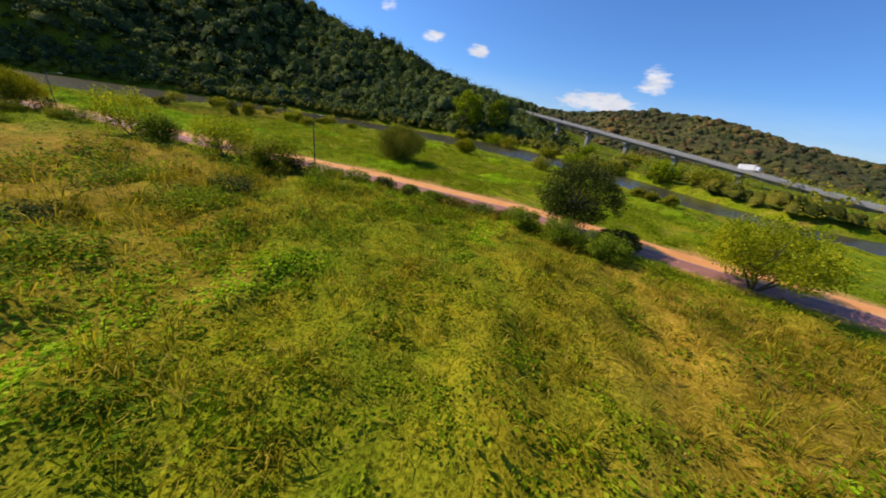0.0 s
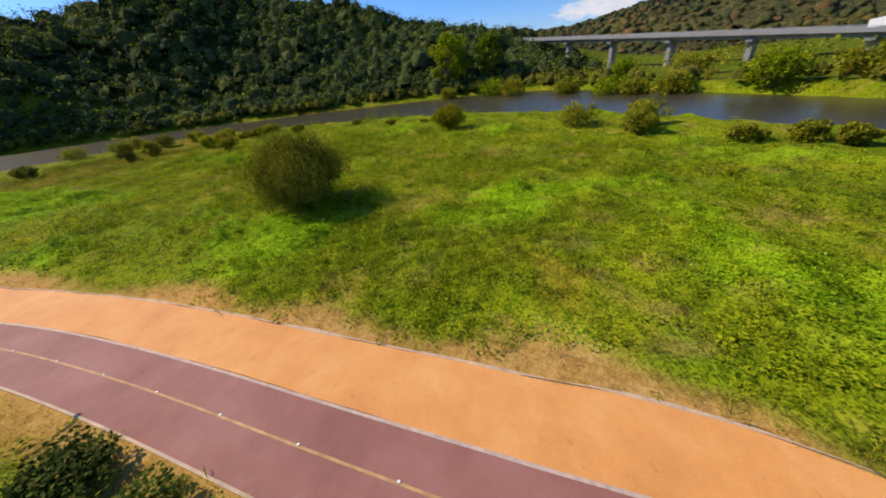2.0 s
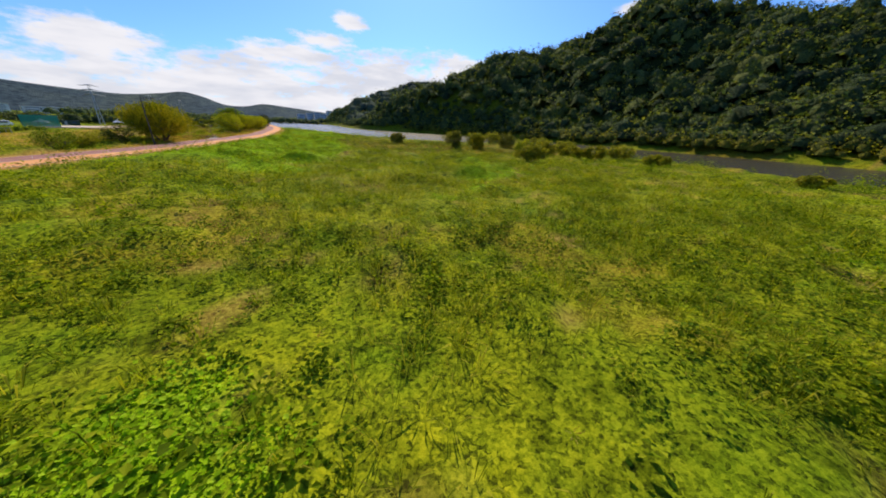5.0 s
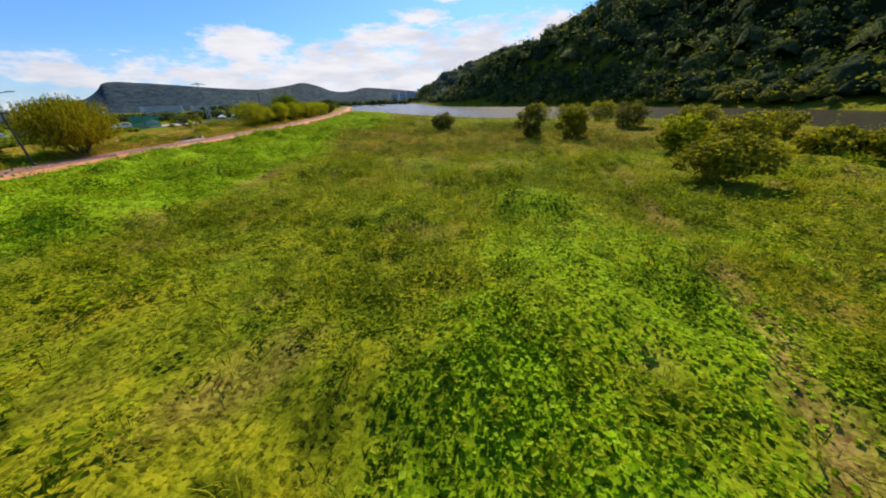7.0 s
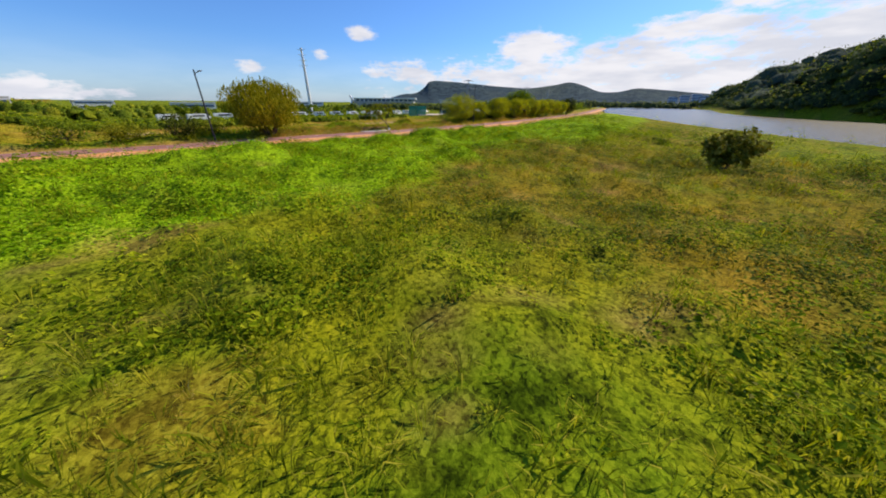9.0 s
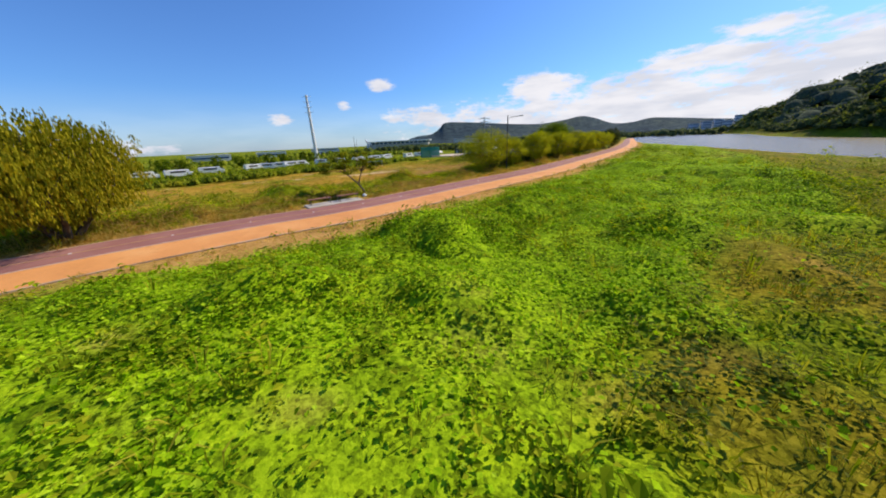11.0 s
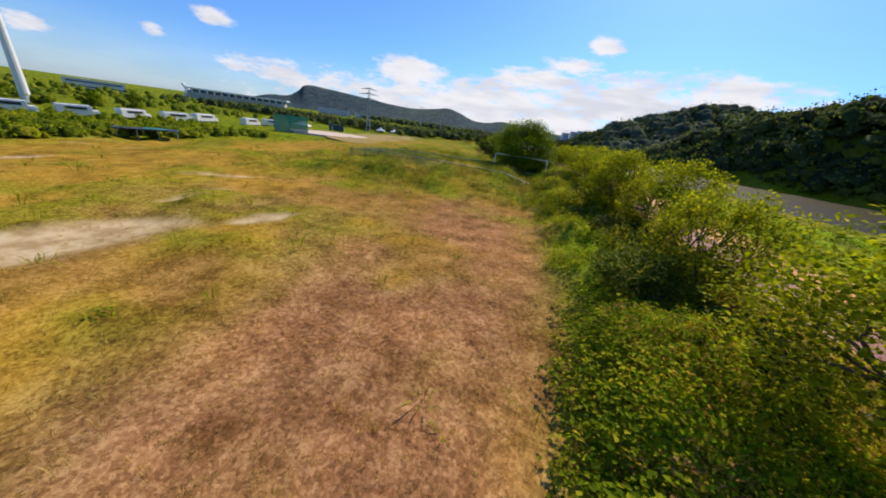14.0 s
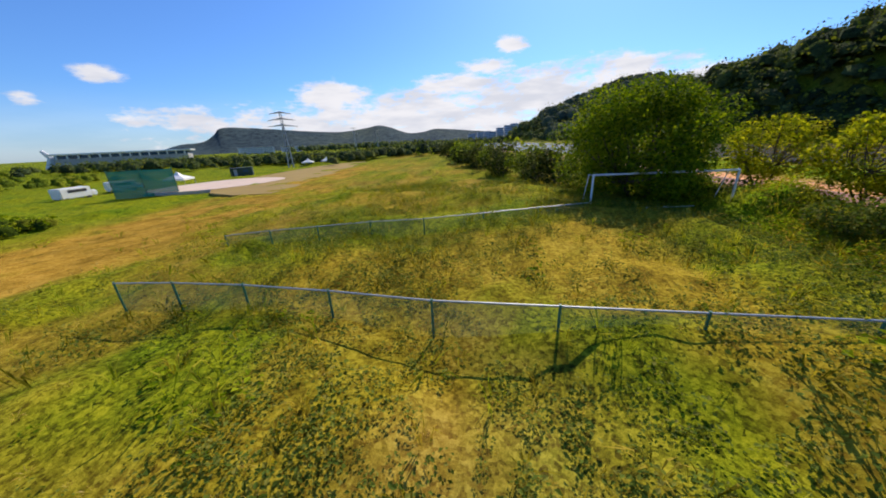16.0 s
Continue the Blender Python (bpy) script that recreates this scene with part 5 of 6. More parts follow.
woods("flat_trees", "clumps of trees on the flat beyond the river", M_SHRUB, 260, lambda g, n: (lambda y: (curve_at(FAR, y) + 15 + g.uniform(0, 150, n), y, g.uniform(2.2, 5, n)))(g.uniform(-330, -70, n)), 0.45, 22, 403)
woods("shore_trees", "low trees on the far shore of the river", M_FOREST, 700, lambda g, n: (g.uniform(-420, 260, n), 720 + g.normal(0, 60, n) + 0 * n, g.uniform(4, 9, n)), 0.5, 14, 404, M_CANOPY)
woods("shore_trees", "trees along the far bank downstream", M_FOREST, 500, lambda g, n: (lambda y: (curve_at(FAR, y) + 8 + np.abs(g.normal(0, 25, n)), y, g.uniform(2.5, 5.5, n)))(g.uniform(240, 720, n)), 0.5, 14, 405, M_CANOPY)
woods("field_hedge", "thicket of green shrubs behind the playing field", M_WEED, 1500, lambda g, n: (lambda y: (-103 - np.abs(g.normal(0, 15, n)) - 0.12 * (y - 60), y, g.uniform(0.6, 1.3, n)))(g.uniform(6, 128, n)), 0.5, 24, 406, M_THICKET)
for i, py in enumerate((46, 52, 57, 67.5, 73.5, 79, 85, 91, 97, 102.6, 117.6, 122.8)):
    tree("park_tree", "rounded green park tree behind the thicket", "tree", -152 + (i * 5 % 7) - 3, py, 5.2 + (i * 3 % 5) * 0.25, 2.0 + (i * 7 % 4) * 0.2, (M_GREENLEAF, M_CLUMP)[i % 3 == 1], M_BARK, 1500, 0.34, 260 + i, 0.22, None, 1, n_clumps=14, group="park trees")
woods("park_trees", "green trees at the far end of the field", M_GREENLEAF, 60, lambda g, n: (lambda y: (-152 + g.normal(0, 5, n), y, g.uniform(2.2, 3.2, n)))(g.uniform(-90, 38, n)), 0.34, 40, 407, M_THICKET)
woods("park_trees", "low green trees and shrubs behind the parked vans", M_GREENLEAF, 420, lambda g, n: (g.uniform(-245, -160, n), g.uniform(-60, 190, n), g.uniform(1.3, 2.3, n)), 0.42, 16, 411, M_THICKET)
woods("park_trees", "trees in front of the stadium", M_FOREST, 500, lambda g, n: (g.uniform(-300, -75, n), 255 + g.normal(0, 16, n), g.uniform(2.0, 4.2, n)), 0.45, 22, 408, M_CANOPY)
woods("town_trees", "distant trees of the town", M_GREENLEAF, 700, lambda g, n: (-250 - np.abs(g.normal(0, 90, n)), g.uniform(-200, 420, n), g.uniform(1.2, 2.8, n)), 0.45, 16, 409, M_THICKET)
woods("lane_trees", "trees along the river downstream of the row", M_GREENLEAF, 120, lambda g, n: (lambda y: (curve_at(LANE, y) - 9 - np.abs(g.normal(0, 8, n)), y, g.uniform(1.8, 3.4, n)))(g.uniform(160, 330, n)), 0.42, 40, 410)
far_hill("backdrop_hill", "broad wooded hill with autumn colours beyond the bridge", [from_start(a, 720, e) for a, e in ((80, 2.5), (86, 3.6), (91, 4.2), (95, 4.5), (100, 4.1), (104, 4.0), (108, 4.3), (112, 4.8), (115, 5.3), (118, 5.6), (122, 5.3),
         (126, 4.9), (130, 4.0), (134, 3.1), (139, 2.2), (145, 1.6), (155, 1.0), (165, 0.5))], 300, M_EASTHILL, 42, 0.10, 2800)

# ---- built things ----
def part(name, bm, material, parent, label=""):
    me = bpy.data.meshes.new(name)
    bm.to_mesh(me)
    bm.free()
    me.materials.append(material)
    ob = new(name, me)
    ob.parent = parent
    if label:
        tagged(ob, label)
    return ob


def box_bm(sx, sy, sz, x=0, y=0, z=0, bevel=0.0, rz=0.0):
    bm = bmesh.new()
    bmesh.ops.create_cube(bm, size=1, matrix=Matrix.Diagonal((sx, sy, sz, 1)))
    if bevel:
        bmesh.ops.bevel(bm, geom=bm.edges[:], offset=bevel, segments=2, affect="EDGES")
    bmesh.ops.transform(bm, matrix=Matrix.Translation((x, y, z)) @ Matrix.Rotation(rz, 4, "Z"), verts=bm.verts)
    return bm


def rod_bm(points, radii, sides=8):
    v, f = tube(points, radii, sides)
    bm = bmesh.new()
    vs = [bm.verts.new(p) for p in v]
    for q in f:
        bm.faces.new([vs[i] for i in q])
    bm.faces.new(vs[:sides][::-1])
    bm.faces.new(vs[-sides:])
    bmesh.ops.recalc_face_normals(bm, faces=bm.faces)
    return bm


def ground_z(x, y):
    return float(land(np.array(float(x)), np.array(float(y))))


def lamp_post(x, y, height, turn):
    ob = tagged(new("street_lamp"), "dark steel street lamp with one arm beside the cycle lane", "street lamp", "lamps along the path")
    part("base_plate", box_bm(0.42, 0.42, 0.06, 0, 0, 0.05, 0.01), M_DARKSTEEL, ob)
    part("pole", rod_bm([(0, 0, 0), (0, 0, 0.6), (0, 0, height)], [0.10, 0.085, 0.06], 10), M_DARKSTEEL, ob)
    part("arm", rod_bm([(0, 0, height - 0.35), (0.9, 0, height - 0.28), (1.7, 0, height - 0.22)], [0.035, 0.03, 0.025], 7), M_DARKSTEEL, ob)
    part("tie_rod", rod_bm([(0, 0, height - 0.03), (1.2, 0, height - 0.22)], [0.012, 0.012], 5), M_DARKSTEEL, ob)
    part("lamp_head", box_bm(0.7, 0.24, 0.09, 1.95, 0, height - 0.2, 0.03), M_STEEL, ob, "grey flat lamp head")
    ob.matrix_world = pose(x, y, ground_z(x, y), 0, 0, turn)
    return ob


for lx, ly, lh in ((-49.6, -19.4, 7.4), (-39.9, 32.3, 6.6), (-39.8, 79.6, 7.2)):
    lamp_post(lx, ly, lh, 0)


def bench():
    ob = tagged(new("bench"), "backless wooden bench with dark metal legs on a concrete pad", "bench", "benches by the path")
    for k in range(4):
        part("slat", box_bm(0.095, 1.75, 0.045, -0.17 + k * 0.113, 0, 0.43, 0.008), M_BENCH, ob)
    for s in (-0.72, 0.72):
        leg = part("leg", box_bm(0.42, 0.06, 0.05, 0, s, 0.385), M_DARKSTEEL, ob)
        for q in (-0.17, 0.17):
            part("foot", rod_bm([(q, s, 0.36), (q * 1.15, s, 0.0)], [0.025, 0.025], 6), M_DARKSTEEL, leg)
    return ob


M_BENCH = plain("weathered_red_brown_wood", (0.33, 0.15, 0.09), 0.7, vary=0.3, scale=6, grain=60)
pad = tagged(new("concrete_pad"), "pale concrete pad beside the cycle lane under the benches", "paving", kind="structure")
part("slab", box_bm(1.45, 4.3, 0.16, 0, 0, 0.0, 0.01), M_SLAB, pad)
pad.matrix_world = pose(-38.55, 52.3, -0.005, 0, 0, -8)
b0 = bench()
b0.matrix_world = pose(-38.45, 53.45, 0.075, 0, 0, -8)
copy_thing(b0, pose(-38.75, 51.25, 0.075, 0, 0, -8))


def rubbish_bag():
    bm = bmesh.new()
    bmesh.ops.create_icosphere(bm, subdivisions=3, radius=0.17)
    for v in bm.verts:
        v.co *= 1 + 0.25 * noise.noise(v.co * 9)
        v.co.z = max(v.co.z, -0.12)
    ob = tagged(part("plastic_bag", bm, M_WHITEPAINT, None), "crumpled white plastic bag at the foot of the small tree", "bag")
    ob.location = (-38.75, 55.2, 0.16)


rubbish_bag()


def goal():
    ob = tagged(new("football_goal"), "white metal football goal frame without net in the weeds", "goal")
    w, h, d = 8.0, 2.4, 1.4
    for s in (0, w):
        part("post", rod_bm([(s, 0, 0), (s, 0, h)], [0.06, 0.06], 10), M_WHITEPAINT, ob)
        part("stay", rod_bm([(s, 0, h), (s - 0.0, d * 0.5, h - 0.05), (s, d, 0)], [0.03, 0.03, 0.03], 7), M_WHITEPAINT, ob)
    part("crossbar", rod_bm([(0, 0, h), (w, 0, h)], [0.06, 0.06], 10), M_WHITEPAINT, ob)
    part("ground_bar", rod_bm([(0, d, 0.05), (w, d, 0.05)], [0.03, 0.03], 7), M_WHITEPAINT, ob)
    ob.matrix_world = pose(-56.6, 120.4, ground_z(-54, 120.5), 0, 0, 4)


goal()


def mesh_material():
    m, nt, b = nodes_of("green_chain_link")
    co = nt.nodes.new("ShaderNodeTexCoord").outputs["Object"]
    b.inputs["Base Color"].default_value = (0.06, 0.28, 0.20, 1)
    b.inputs["Roughness"].default_value = 0.5
    t = nt.nodes.new("ShaderNodeBsdfTransparent")
    s = nt.nodes.new("ShaderNodeMixShader")
    nt.links.new(ramp_node(nt, noise_node(nt, 0.6, 3, 0.5, co), [(0.3, (0.62, 0.62, 0.62)), (0.7, (0.86, 0.86, 0.86))]), s.inputs[0])
    nt.links.new(b.outputs[0], s.inputs[1])
    nt.links.new(t.outputs[0], s.inputs[2])
    nt.links.new(s.outputs[0], nt.nodes["Material Output"].inputs["Surface"])
    return m


M_MESH = mesh_material()


def fence(points, label, height=1.15, spacing=2.4, rail=M_STEEL, sheet=None):
    """Posts, a top rail in lengths and sheets of wire mesh between points."""
    ob = tagged(new("fence"), label, "fence")
    for (x0, y0), (x1, y1) in zip(points, points[1:]):
        n = max(1, round(math.hypot(x1 - x0, y1 - y0) / spacing))
        for k in range(n):
            a = Vector((x0 + (x1 - x0) * k / n, y0 + (y1 - y0) * k / n, 0))
            b = Vector((x0 + (x1 - x0) * (k + 1) / n, y0 + (y1 - y0) * (k + 1) / n, 0))
            a.z, b.z = ground_z(a.x, a.y), ground_z(b.x, b.y)
            up = Vector((0, 0, height))
            part("post", rod_bm([a - Vector((0, 0, 0.1)), a + up + Vector((0, 0, 0.04))], [0.032, 0.032], 7), M_GREENPAINT, ob)
            part("rail", rod_bm([a + up, b + up], [0.024, 0.024], 7), rail, ob, "grey tubular rail")
            bm = bmesh.new()
            vs = [bm.verts.new(p) for p in (a + Vector((0, 0, 0.1)), b + Vector((0, 0, 0.1)), b + up, a + up)]
            bm.faces.new(vs)
            part("wire_mesh", bm, sheet or M_MESH, ob, "green wire mesh")
    return ob


fence([(-75.0, 108.7), (-64.1, 107.4), (-50, 107.0)], "low green wire fence with a grey rail across the weeds", 1.15, 2.75)
fence([(-76.4, 114.6), (-71.1, 114.6), (-65.9, 115.4), (-57.2, 118.6)], "low green wire fence in front of the goal", 1.0, 3.2)


# ---- far side of the field ----
def pole_mast(x, y, height):
    ob = tagged(new("power_mast"), "tall white tubular power mast with short crossarms", "power mast")
    part("shaft", rod_bm([(0, 0, -0.5), (0, 0, height * 0.5), (0, 0, height)], [0.95, 0.75, 0.45], 12), M_WHITEPAINT, ob)
    for k in range(4):
        z = height * (0.97 - 0.075 * k)
        part("crossarm", rod_bm([(-2.2, 0, z + 0.25), (0, 0, z), (2.2, 0, z + 0.25)], [0.07, 0.16, 0.07], 6), M_WHITEPAINT, ob)
    ob.matrix_world = pose(x, y, ground_z(x, y), 0, 0, 40)


def lattice_mast(x, y, height, base=3.2):
    ob = tagged(new("power_pylon"), "slender grey steel lattice power pylon", "power pylon")
    legs = []
    for sx in (-1, 1):
        for sy in (-1, 1):
            part("leg", rod_bm([(sx * base, sy * base, -0.5), (sx * base * 0.3, sy * base * 0.3, height * 0.7), (sx * 0.3, sy * 0.3, height)], [0.22, 0.16, 0.1], 4), M_STEEL, ob)
    for k in range(7):
        z0, z1 = height * k / 9, height * (k + 1) / 9
        w0, w1 = base * (1 - 0.7 * z0 / (height * 0.7)), base * (1 - 0.7 * z1 / (height * 0.7))
        for s in (-1, 1):
            part("brace", rod_bm([(-w0, s * w0, z0), (w1, s * w1, z1)], [0.09, 0.09], 4), M_STEEL, ob)
            part("brace", rod_bm([(s * w0, w0, z0), (s * w1, -w1, z1)], [0.09, 0.09], 4), M_STEEL, ob)
    for z, w in ((0.97, 4.0), (0.86, 5.0), (0.75, 5.5)):
        part("crossarm", rod_bm([(-w, 0, height * z), (0, 0, height * z + 0.7), (w, 0, height * z)], [0.08, 0.3, 0.08], 4), M_STEEL, ob)
    ob.matrix_world = pose(x, y, ground_z(x, y), 0, 0, 30)


pole_mast(-174.5, 114.5, 31.5)
lattice_mast(-143, 219, 21, 1.0)
lattice_mast(-224, 474, 28, 1.3)
lattice_mast(-222, 550, 27, 1.3)


def event_tent(x, y, s, z=None):
    ob = tagged(new("event_tent"), "white peaked canopy tent at the sports ground", "tent", "canopy tents")
    bm = bmesh.new()
    ring = [bm.verts.new((sx * 2.6 * s, sy * 2.6 * s, 2.4 * s)) for sx, sy in ((-1, -1), (1, -1), (1, 1), (-1, 1))]
    mid = [bm.verts.new((sx * 0.8 * s, sy * 0.8 * s, 3.3 * s)) for sx, sy in ((-1, -1), (1, -1), (1, 1), (-1, 1))]
    top = bm.verts.new((0, 0, 4.3 * s))
    low = [bm.verts.new((v.co.x, v.co.y, 2.0 * s)) for v in ring]
    for i in range(4):
        j = (i + 1) % 4
        bm.faces.new((ring[i], ring[j], mid[j], mid[i]))
        bm.faces.new((mid[i], mid[j], top))
        bm.faces.new((low[i], low[j], ring[j], ring[i]))
    part("canopy", bm, M_WHITEPAINT, ob)
    for sx, sy in ((-1, -1), (1, -1), (1, 1), (-1, 1)):
        part("leg", rod_bm([(sx * 2.5 * s, sy * 2.5 * s, 0), (sx * 2.5 * s, sy * 2.5 * s, 2.3 * s)], [0.05, 0.05], 6), M_STEEL, ob)
    ob.matrix_world = pose(x, y, ground_z(x, y), 0, 0, 20)


event_tent(-134.5, 163.5, 0.85)
event_tent(-137, 222, 0.8)
event_tent(-133, 230, 0.8)


def green_net(points, height):
    ob = tagged(new("safety_net"), "tall dark green safety net round the pitch corner", "net")
    for (x0, y0), (x1, y1) in zip(points, points[1:]):
        za, zb = ground_z(x0, y0), ground_z(x1, y1)
        bm = bmesh.new()
        bm.faces.new([bm.verts.new(p) for p in ((x0, y0, za), (x1, y1, zb), (x1, y1, zb + height), (x0, y0, za + height))])
        part("net", bm, M_NET, ob)
        part("post", rod_bm([(x0, y0, za), (x0, y0, za + height + 0.3)], [0.08, 0.08], 6), M_GREENPAINT, ob)
    part("post", rod_bm([(x1, y1, zb), (x1, y1, zb + height + 0.3)], [0.08, 0.08], 6), M_GREENPAINT, ob)


def net_material():
    m, nt, b = nodes_of("green_netting")
    b.inputs["Base Color"].default_value = (0.015, 0.30, 0.20, 1)
    b.inputs["Roughness"].default_value = 0.7
    t = nt.nodes.new("ShaderNodeBsdfTransparent")
    s = nt.nodes.new("ShaderNodeMixShader")
    s.inputs[0].default_value = 0.12
    nt.links.new(b.outputs[0], s.inputs[1])
    nt.links.new(t.outputs[0], s.inputs[2])
    nt.links.new(s.outputs[0], nt.nodes["Material Output"].inputs["Surface"])
    return m


M_NET = net_material()
M_SCREEN = plain("dark_green_screen_cloth", (0.012, 0.06, 0.042), 0.8, vary=0.5, scale=0.8)
fence([(-44.2, 84), (-44.8, 92), (-46.2, 102)], "overgrown dark green screen fence beside the willows", 0.8, 3.0, M_GREENPAINT, M_SCREEN)
green_net([(-130, 147), (-127, 150), (-121, 151)], 5.0)


def camper(x, y, turn, long_=5.6):
    ob = tagged(new("camper_van"), "white parked camper van behind the thicket", "van", "parked vans")
    body = part("body", box_bm(long_, 2.1, 1.9, 0, 0, 1.45, 0.12), M_WHITEPAINT, ob)
    part("window", box_bm(long_ * 0.6, 0.04, 0.5, 0.2, -1.06, 1.8), M_DARKSTEEL, body)
    part("cab", box_bm(1.2, 2.0, 1.1, long_ / 2 + 0.45, 0, 1.05, 0.2), M_WHITEPAINT, ob)
    for sx in (-1, 1):
        for sy in (-1, 1):
            part("wheel", rod_bm([(sx * long_ * 0.36, sy * 0.85, 0.35), (sx * long_ * 0.36, sy * 1.06, 0.35)], [0.35, 0.35], 12), M_DARKSTEEL, ob)
    ob.matrix_world = pose(x, y, ground_z(x, y), 0, 0, turn)


rngv = random.Random(5)
for vy in (46, 54, 63, 75, 80, 84, 89, 93, 101, 109, 118, 127, 136, 148, 158):
    camper(-143 + rngv.uniform(-2, 2), vy, 85 + rngv.uniform(-15, 15), 4.6 + 1.6 * rngv.random())
M_TURF = plain("yellowing_pitch_turf", (0.30, 0.20, 0.045), 0.95, vary=0.2, scale=0.15, grain=3)
M_PINKCLAY = plain("pale_clay", (0.62, 0.48, 0.38), 0.95, vary=0.12, scale=0.3)


def flat_patch(name, label, category, corners, material, z=0.35):
    """A level sheet with a rounded outline between corners."""
    p = np.array(corners, float)
    n = len(p)
    out = []
    for i in range(n):
        a, b, c = p[i - 1], p[i], p[(i + 1) % n]
        for t in np.linspace(0, 1, 6):
            out.append((1 - t) ** 2 * (a + b) / 2 + 2 * t * (1 - t) * b + t * t * (b + c) / 2)
    bm = bmesh.new()
    top = [bm.verts.new((q[0], q[1], z)) for q in out]
    bm.faces.new(top)
    geo = bmesh.ops.extrude_face_region(bm, geom=bm.faces[:])
    bmesh.ops.translate(bm, vec=(0, 0, -0.6), verts=[v for v in geo["geom"] if isinstance(v, bmesh.types.BMVert)])
    bmesh.ops.recalc_face_normals(bm, faces=bm.faces)
    return tagged(part(name, bm, material, None), label, category, kind="structure")


flat_patch("pitch", "yellowing turf of the far sports pitch", "pitch", [(-124, 148), (-84, 142), (-76, 240), (-128, 240)], M_TURF, -2.1)
flat_patch("clay_strip", "pale clay strip along the pitch", "ground", [(-134, 150), (-114, 150), (-108, 172), (-129, 174)], M_PINKCLAY, -2.06)


def stadium():
    ob = tagged(new("stadium"), "long low white stadium with a dark glass band", "building")
    part("wall", box_bm(86, 30, 8, 0, 0, 4.0, 0.3), M_CONCRETE, ob)
    part("roof", box_bm(92, 34, 1.4, 0, 0, 11.3, 0.4), M_WHITEPAINT, ob)
    part("glass_band", box_bm(85, 28, 2.6, 0, 0, 9.3), M_DARKGLASS, ob, "dark blue glass band")
    for k in range(14):
        part("fin", box_bm(0.8, 32, 3.0, -41 + k * 6.3, 0, 9.3), M_WHITEPAINT, ob)
    part("tower", rod_bm([(-52, 0, 0), (-49, 0, 9), (-53, 0, 15)], [3.0, 2.4, 1.2], 6), M_WHITEPAINT, ob)
    ob.matrix_world = pose(-386, 345, ground_z(-386, 345), 0, 0, 40)


M_DARKGLASS = plain("dark_blue_glass", (0.03, 0.07, 0.14), 0.2, vary=0.1)
stadium()


def block(x, y, w, d, h, turn, material, label, storeys):
    ob = tagged(new("building"), label, "building", "buildings of the town")
    part("wall", box_bm(w, d, h, 0, 0, h / 2), material, ob)
    part("roof", box_bm(w + 0.6, d + 0.6, 0.4, 0, 0, h + 0.2), M_PALEWALL, ob)
    for s in range(storeys):
        for side in (-1, 1):
            part("window", box_bm(w * 0.9, 0.3, h / storeys * 0.26, 0, side * (d / 2 + 0.05), (s + 0.55) * h / storeys), M_DARKGLASS, ob)
            part("window", box_bm(0.3, d * 0.9, h / storeys * 0.26, side * (w / 2 + 0.05), 0, (s + 0.55) * h / storeys), M_DARKGLASS, ob)
    ob.matrix_world = pose(x, y, ground_z(x, y) - 0.2, 0, 0, turn)


M_PALEWALL = plain("pale_plaster", (0.62, 0.62, 0.62), 0.8, vary=0.08, scale=0.2)
for a, dist, w, d, h, st in ((-70, 360, 26, 16, 5, 1), (-78, 330, 30, 16, 5, 1), (-88, 350, 22, 14, 6, 2), (-62, 400, 30, 16, 6, 2), (-96, 330, 18, 12, 5, 1), (-38, 900, 70, 25, 14, 4), (-33, 950, 60, 25, 12, 3)):
    x, y, _z = polar(a, dist, 0)
    block(x - 20, y + 30, w, d, h, -a + 4, M_PALEWALL, "long pale low-rise building of the town", st)
for k, (a, h) in enumerate(((-5.5, 26), (-4.2, 30), (-3.0, 32), (-2.2, 26), (-1.0, 38), (0.2, 44), (1.2, 48), (2.0, 46), (3.2, 52), (4.2, 40))):
    x, y, _z = polar(a, 1150, 0)
    block(x, y, 20, 13, h, -a + 20, M_PALEWALL, "distant pale apartment tower beyond the river", max(4, h // 6))


def shelter(x, y, turn):
    ob = tagged(new("shelter"), "low open shelter with dark roof and green tarpaulin", "shelter")
    part("roof", box_bm(7.5, 2.6, 0.14, 0, 0, 1.6), M_DARKSTEEL, ob)
    part("tarpaulin", box_bm(2.6, 2.7, 0.05, 1.0, 0, 1.72), M_GREENPAINT, ob, "green tarpaulin")
    for sx in (-3.4, -1.2, 1.2, 3.4):
        for sy in (-1.1, 1.1):
            part("post", rod_bm([(sx, sy, 0), (sx, sy, 1.6)], [0.05, 0.05], 6), M_STEEL, ob)
    ob.matrix_world = pose(x, y, ground_z(x, y), 0, 0, turn)


shelter(-107.8, 102.8, 60)


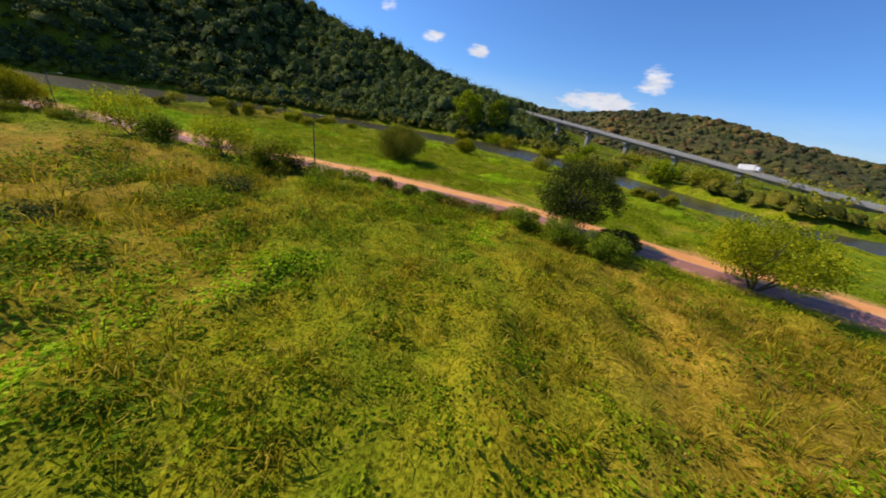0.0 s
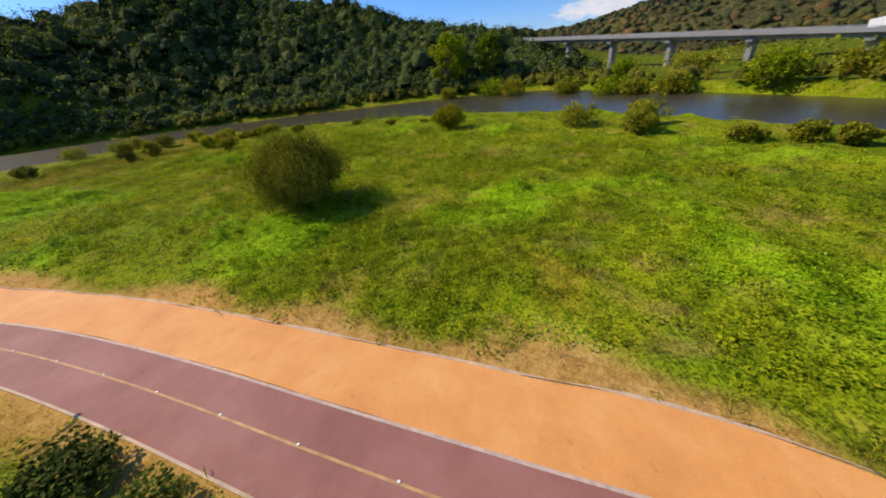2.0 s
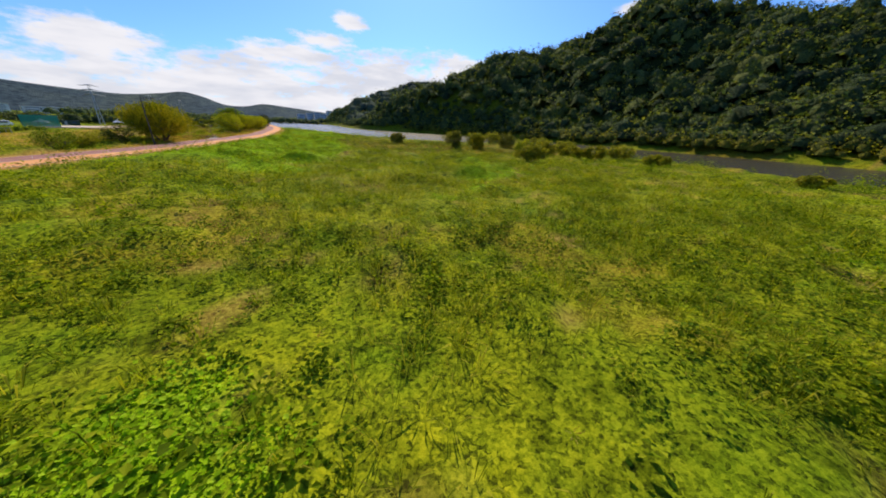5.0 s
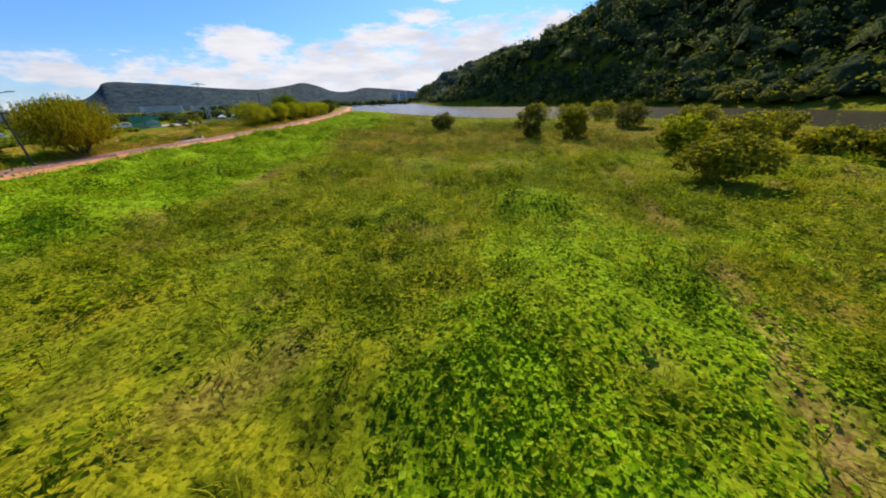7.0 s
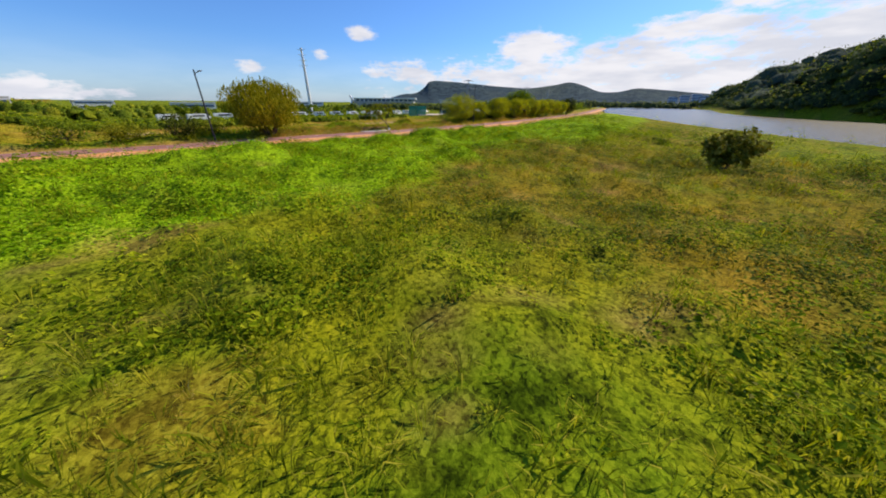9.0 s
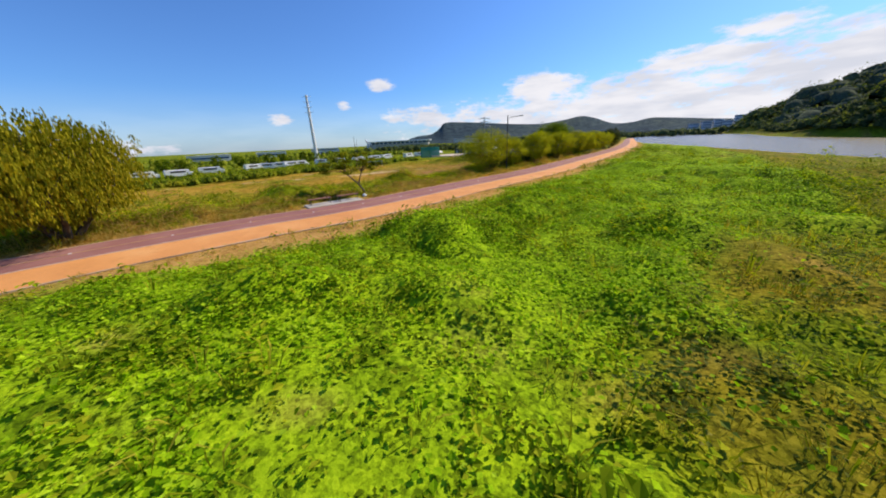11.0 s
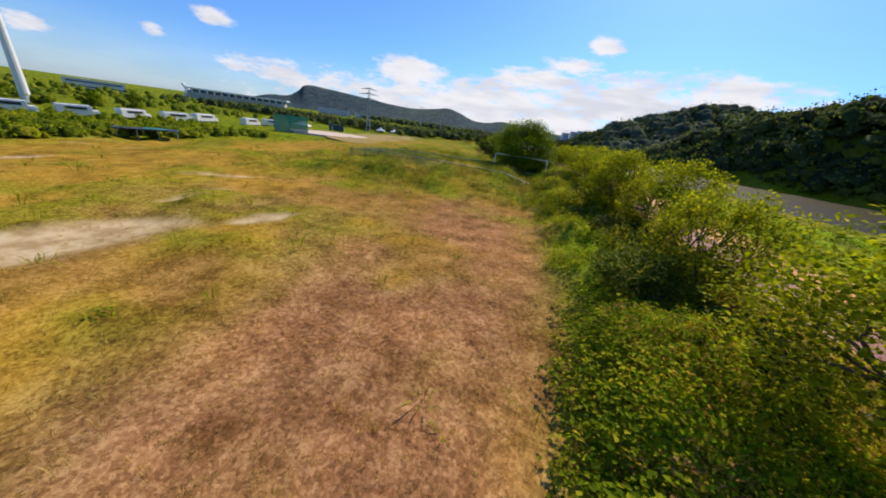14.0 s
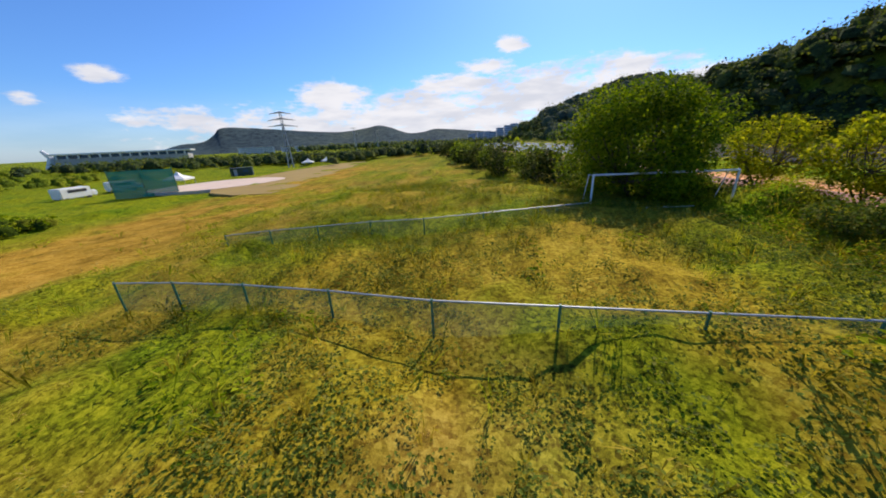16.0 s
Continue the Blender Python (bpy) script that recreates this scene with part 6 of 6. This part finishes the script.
# ---- bridge ----
def bridge():
    ob = tagged(new("bridge"), "long grey concrete road bridge on tall piers across the valley", "bridge")
    x0, y0, x1, y1, z0, z1 = 251.0, -54.0, 18.5, -201.0, 28.0, 0.6
    n = 9
    turn = math.atan2(y1 - y0, x1 - x0)
    for k in range(n):
        t, t2 = k / n, (k + 1) / n
        a = Vector((x0 + (x1 - x0) * t, y0 + (y1 - y0) * t, z0 + (z1 - z0) * t))
        b = Vector((x0 + (x1 - x0) * t2, y0 + (y1 - y0) * t2, z0 + (z1 - z0) * t2))
        m, ln = (a + b) / 2, (b - a).length
        side = Vector((-math.sin(turn), math.cos(turn), 0))

        def girder(w, low, high, off):
            bm = bmesh.new()
            rings = [[bm.verts.new(p + side * (off + q * w / 2) + Vector((0, 0, h))) for q, h in ((-1, low), (1, low), (1, high), (-1, high))] for p in (a, b)]
            for q in range(4):
                bm.faces.new((rings[0][q], rings[0][(q + 1) % 4], rings[1][(q + 1) % 4], rings[1][q]))
            bm.faces.new(rings[0][::-1])
            bm.faces.new(rings[1])
            bmesh.ops.recalc_face_normals(bm, faces=bm.faces)
            return bm

        part("deck", girder(10.5, -0.5, 0.0, 0), M_BRIDGE, ob)
        part("girder", girder(6.0, -1.9, -0.5, 0), M_BRIDGE, ob)
        for s in (-1, 1):
            part("parapet", girder(0.3, 0.0, 0.7, s * 5.1), M_BRIDGE, ob)
            part("guard_rail", girder(0.1, 0.95, 1.1, s * 5.1), M_STEEL, ob)
        g = ground_z(a.x, a.y)
        pier = part("pier", box_bm(2.2, 3.4, a.z - 1.6 - g + 1, a.x, a.y, (a.z - 1.6 + g - 1) / 2, 0.2, turn), M_BRIDGE, ob)
        part("pier_head", box_bm(2.6, 8.0, 1.2, a.x, a.y, a.z - 2.2, 0.2, turn), M_BRIDGE, pier)


bridge()


def lorry(t):
    """A white box lorry on the bridge, t of the way along."""
    ob = tagged(new("lorry"), "small white box lorry on the road bridge", "lorry")
    part("cargo_box", box_bm(6.2, 2.3, 2.4, 0, 0, 2.0, 0.06), M_WHITEPAINT, ob)
    part("cab", box_bm(1.8, 2.2, 1.9, -4.1, 0, 1.5, 0.25), M_WHITEPAINT, ob)
    part("windscreen", box_bm(0.06, 1.9, 0.7, -5.0, 0, 1.95), M_DARKGLASS, ob)
    for sx in (-3.9, 1.6, 2.6):
        for sy in (-1, 1):
            part("wheel", rod_bm([(sx, sy * 0.85, 0.45), (sx, sy * 1.12, 0.45)], [0.45, 0.45], 12), M_DARKSTEEL, ob)
    ob.matrix_world = pose(251 - 232.5 * t, -54 - 147 * t, 28.05 - 27.4 * t, 0, 6, 32.3)


lorry(0.78)


def cloth_scrap(x, y):
    """A crumpled sheet of cloth lying in the straw."""
    bm = bmesh.new()
    bmesh.ops.create_grid(bm, x_segments=10, y_segments=7, size=0.27)
    for v in bm.verts:
        v.co.y *= 0.6
        v.co.z = 0.10 + 0.16 * noise.noise(v.co * 5.1) + 0.05 * noise.noise(v.co * 14)
    ob = tagged(part("cloth_scrap", bm, M_PURPLE, None), "crumpled purple cloth lying in the dry grass", "cloth")
    ob.matrix_world = pose(x, y, ground_z(x, y) + 0.05, 0, 0, 35)


M_PURPLE = plain("faded_purple_cloth", (0.20, 0.04, 0.12), 0.9, vary=0.4, scale=5)
cloth_scrap(-59.5, 95.5)


def cabin(x, y, turn):
    ob = tagged(new("site_cabin"), "small dark green site cabin beside the pitch", "cabin")
    body = part("body", box_bm(6.0, 2.4, 2.4, 0, 0, 1.3, 0.05), M_DARKGREEN, ob)
    part("roof", box_bm(6.2, 2.6, 0.12, 0, 0, 2.57, 0.03), M_DARKSTEEL, ob)
    part("door", box_bm(0.9, 0.05, 1.95, -1.6, -1.22, 1.1), M_CONCRETE, body)
    part("window", box_bm(1.4, 0.05, 0.8, 1.2, -1.22, 1.6), M_DARKGLASS, body)
    ob.matrix_world = pose(x, y, ground_z(x, y), 0, 0, turn)


M_DARKGREEN = plain("dark_green_sheet_metal", (0.02, 0.05, 0.035), 0.6, vary=0.2)
cabin(-139, 188, 30)
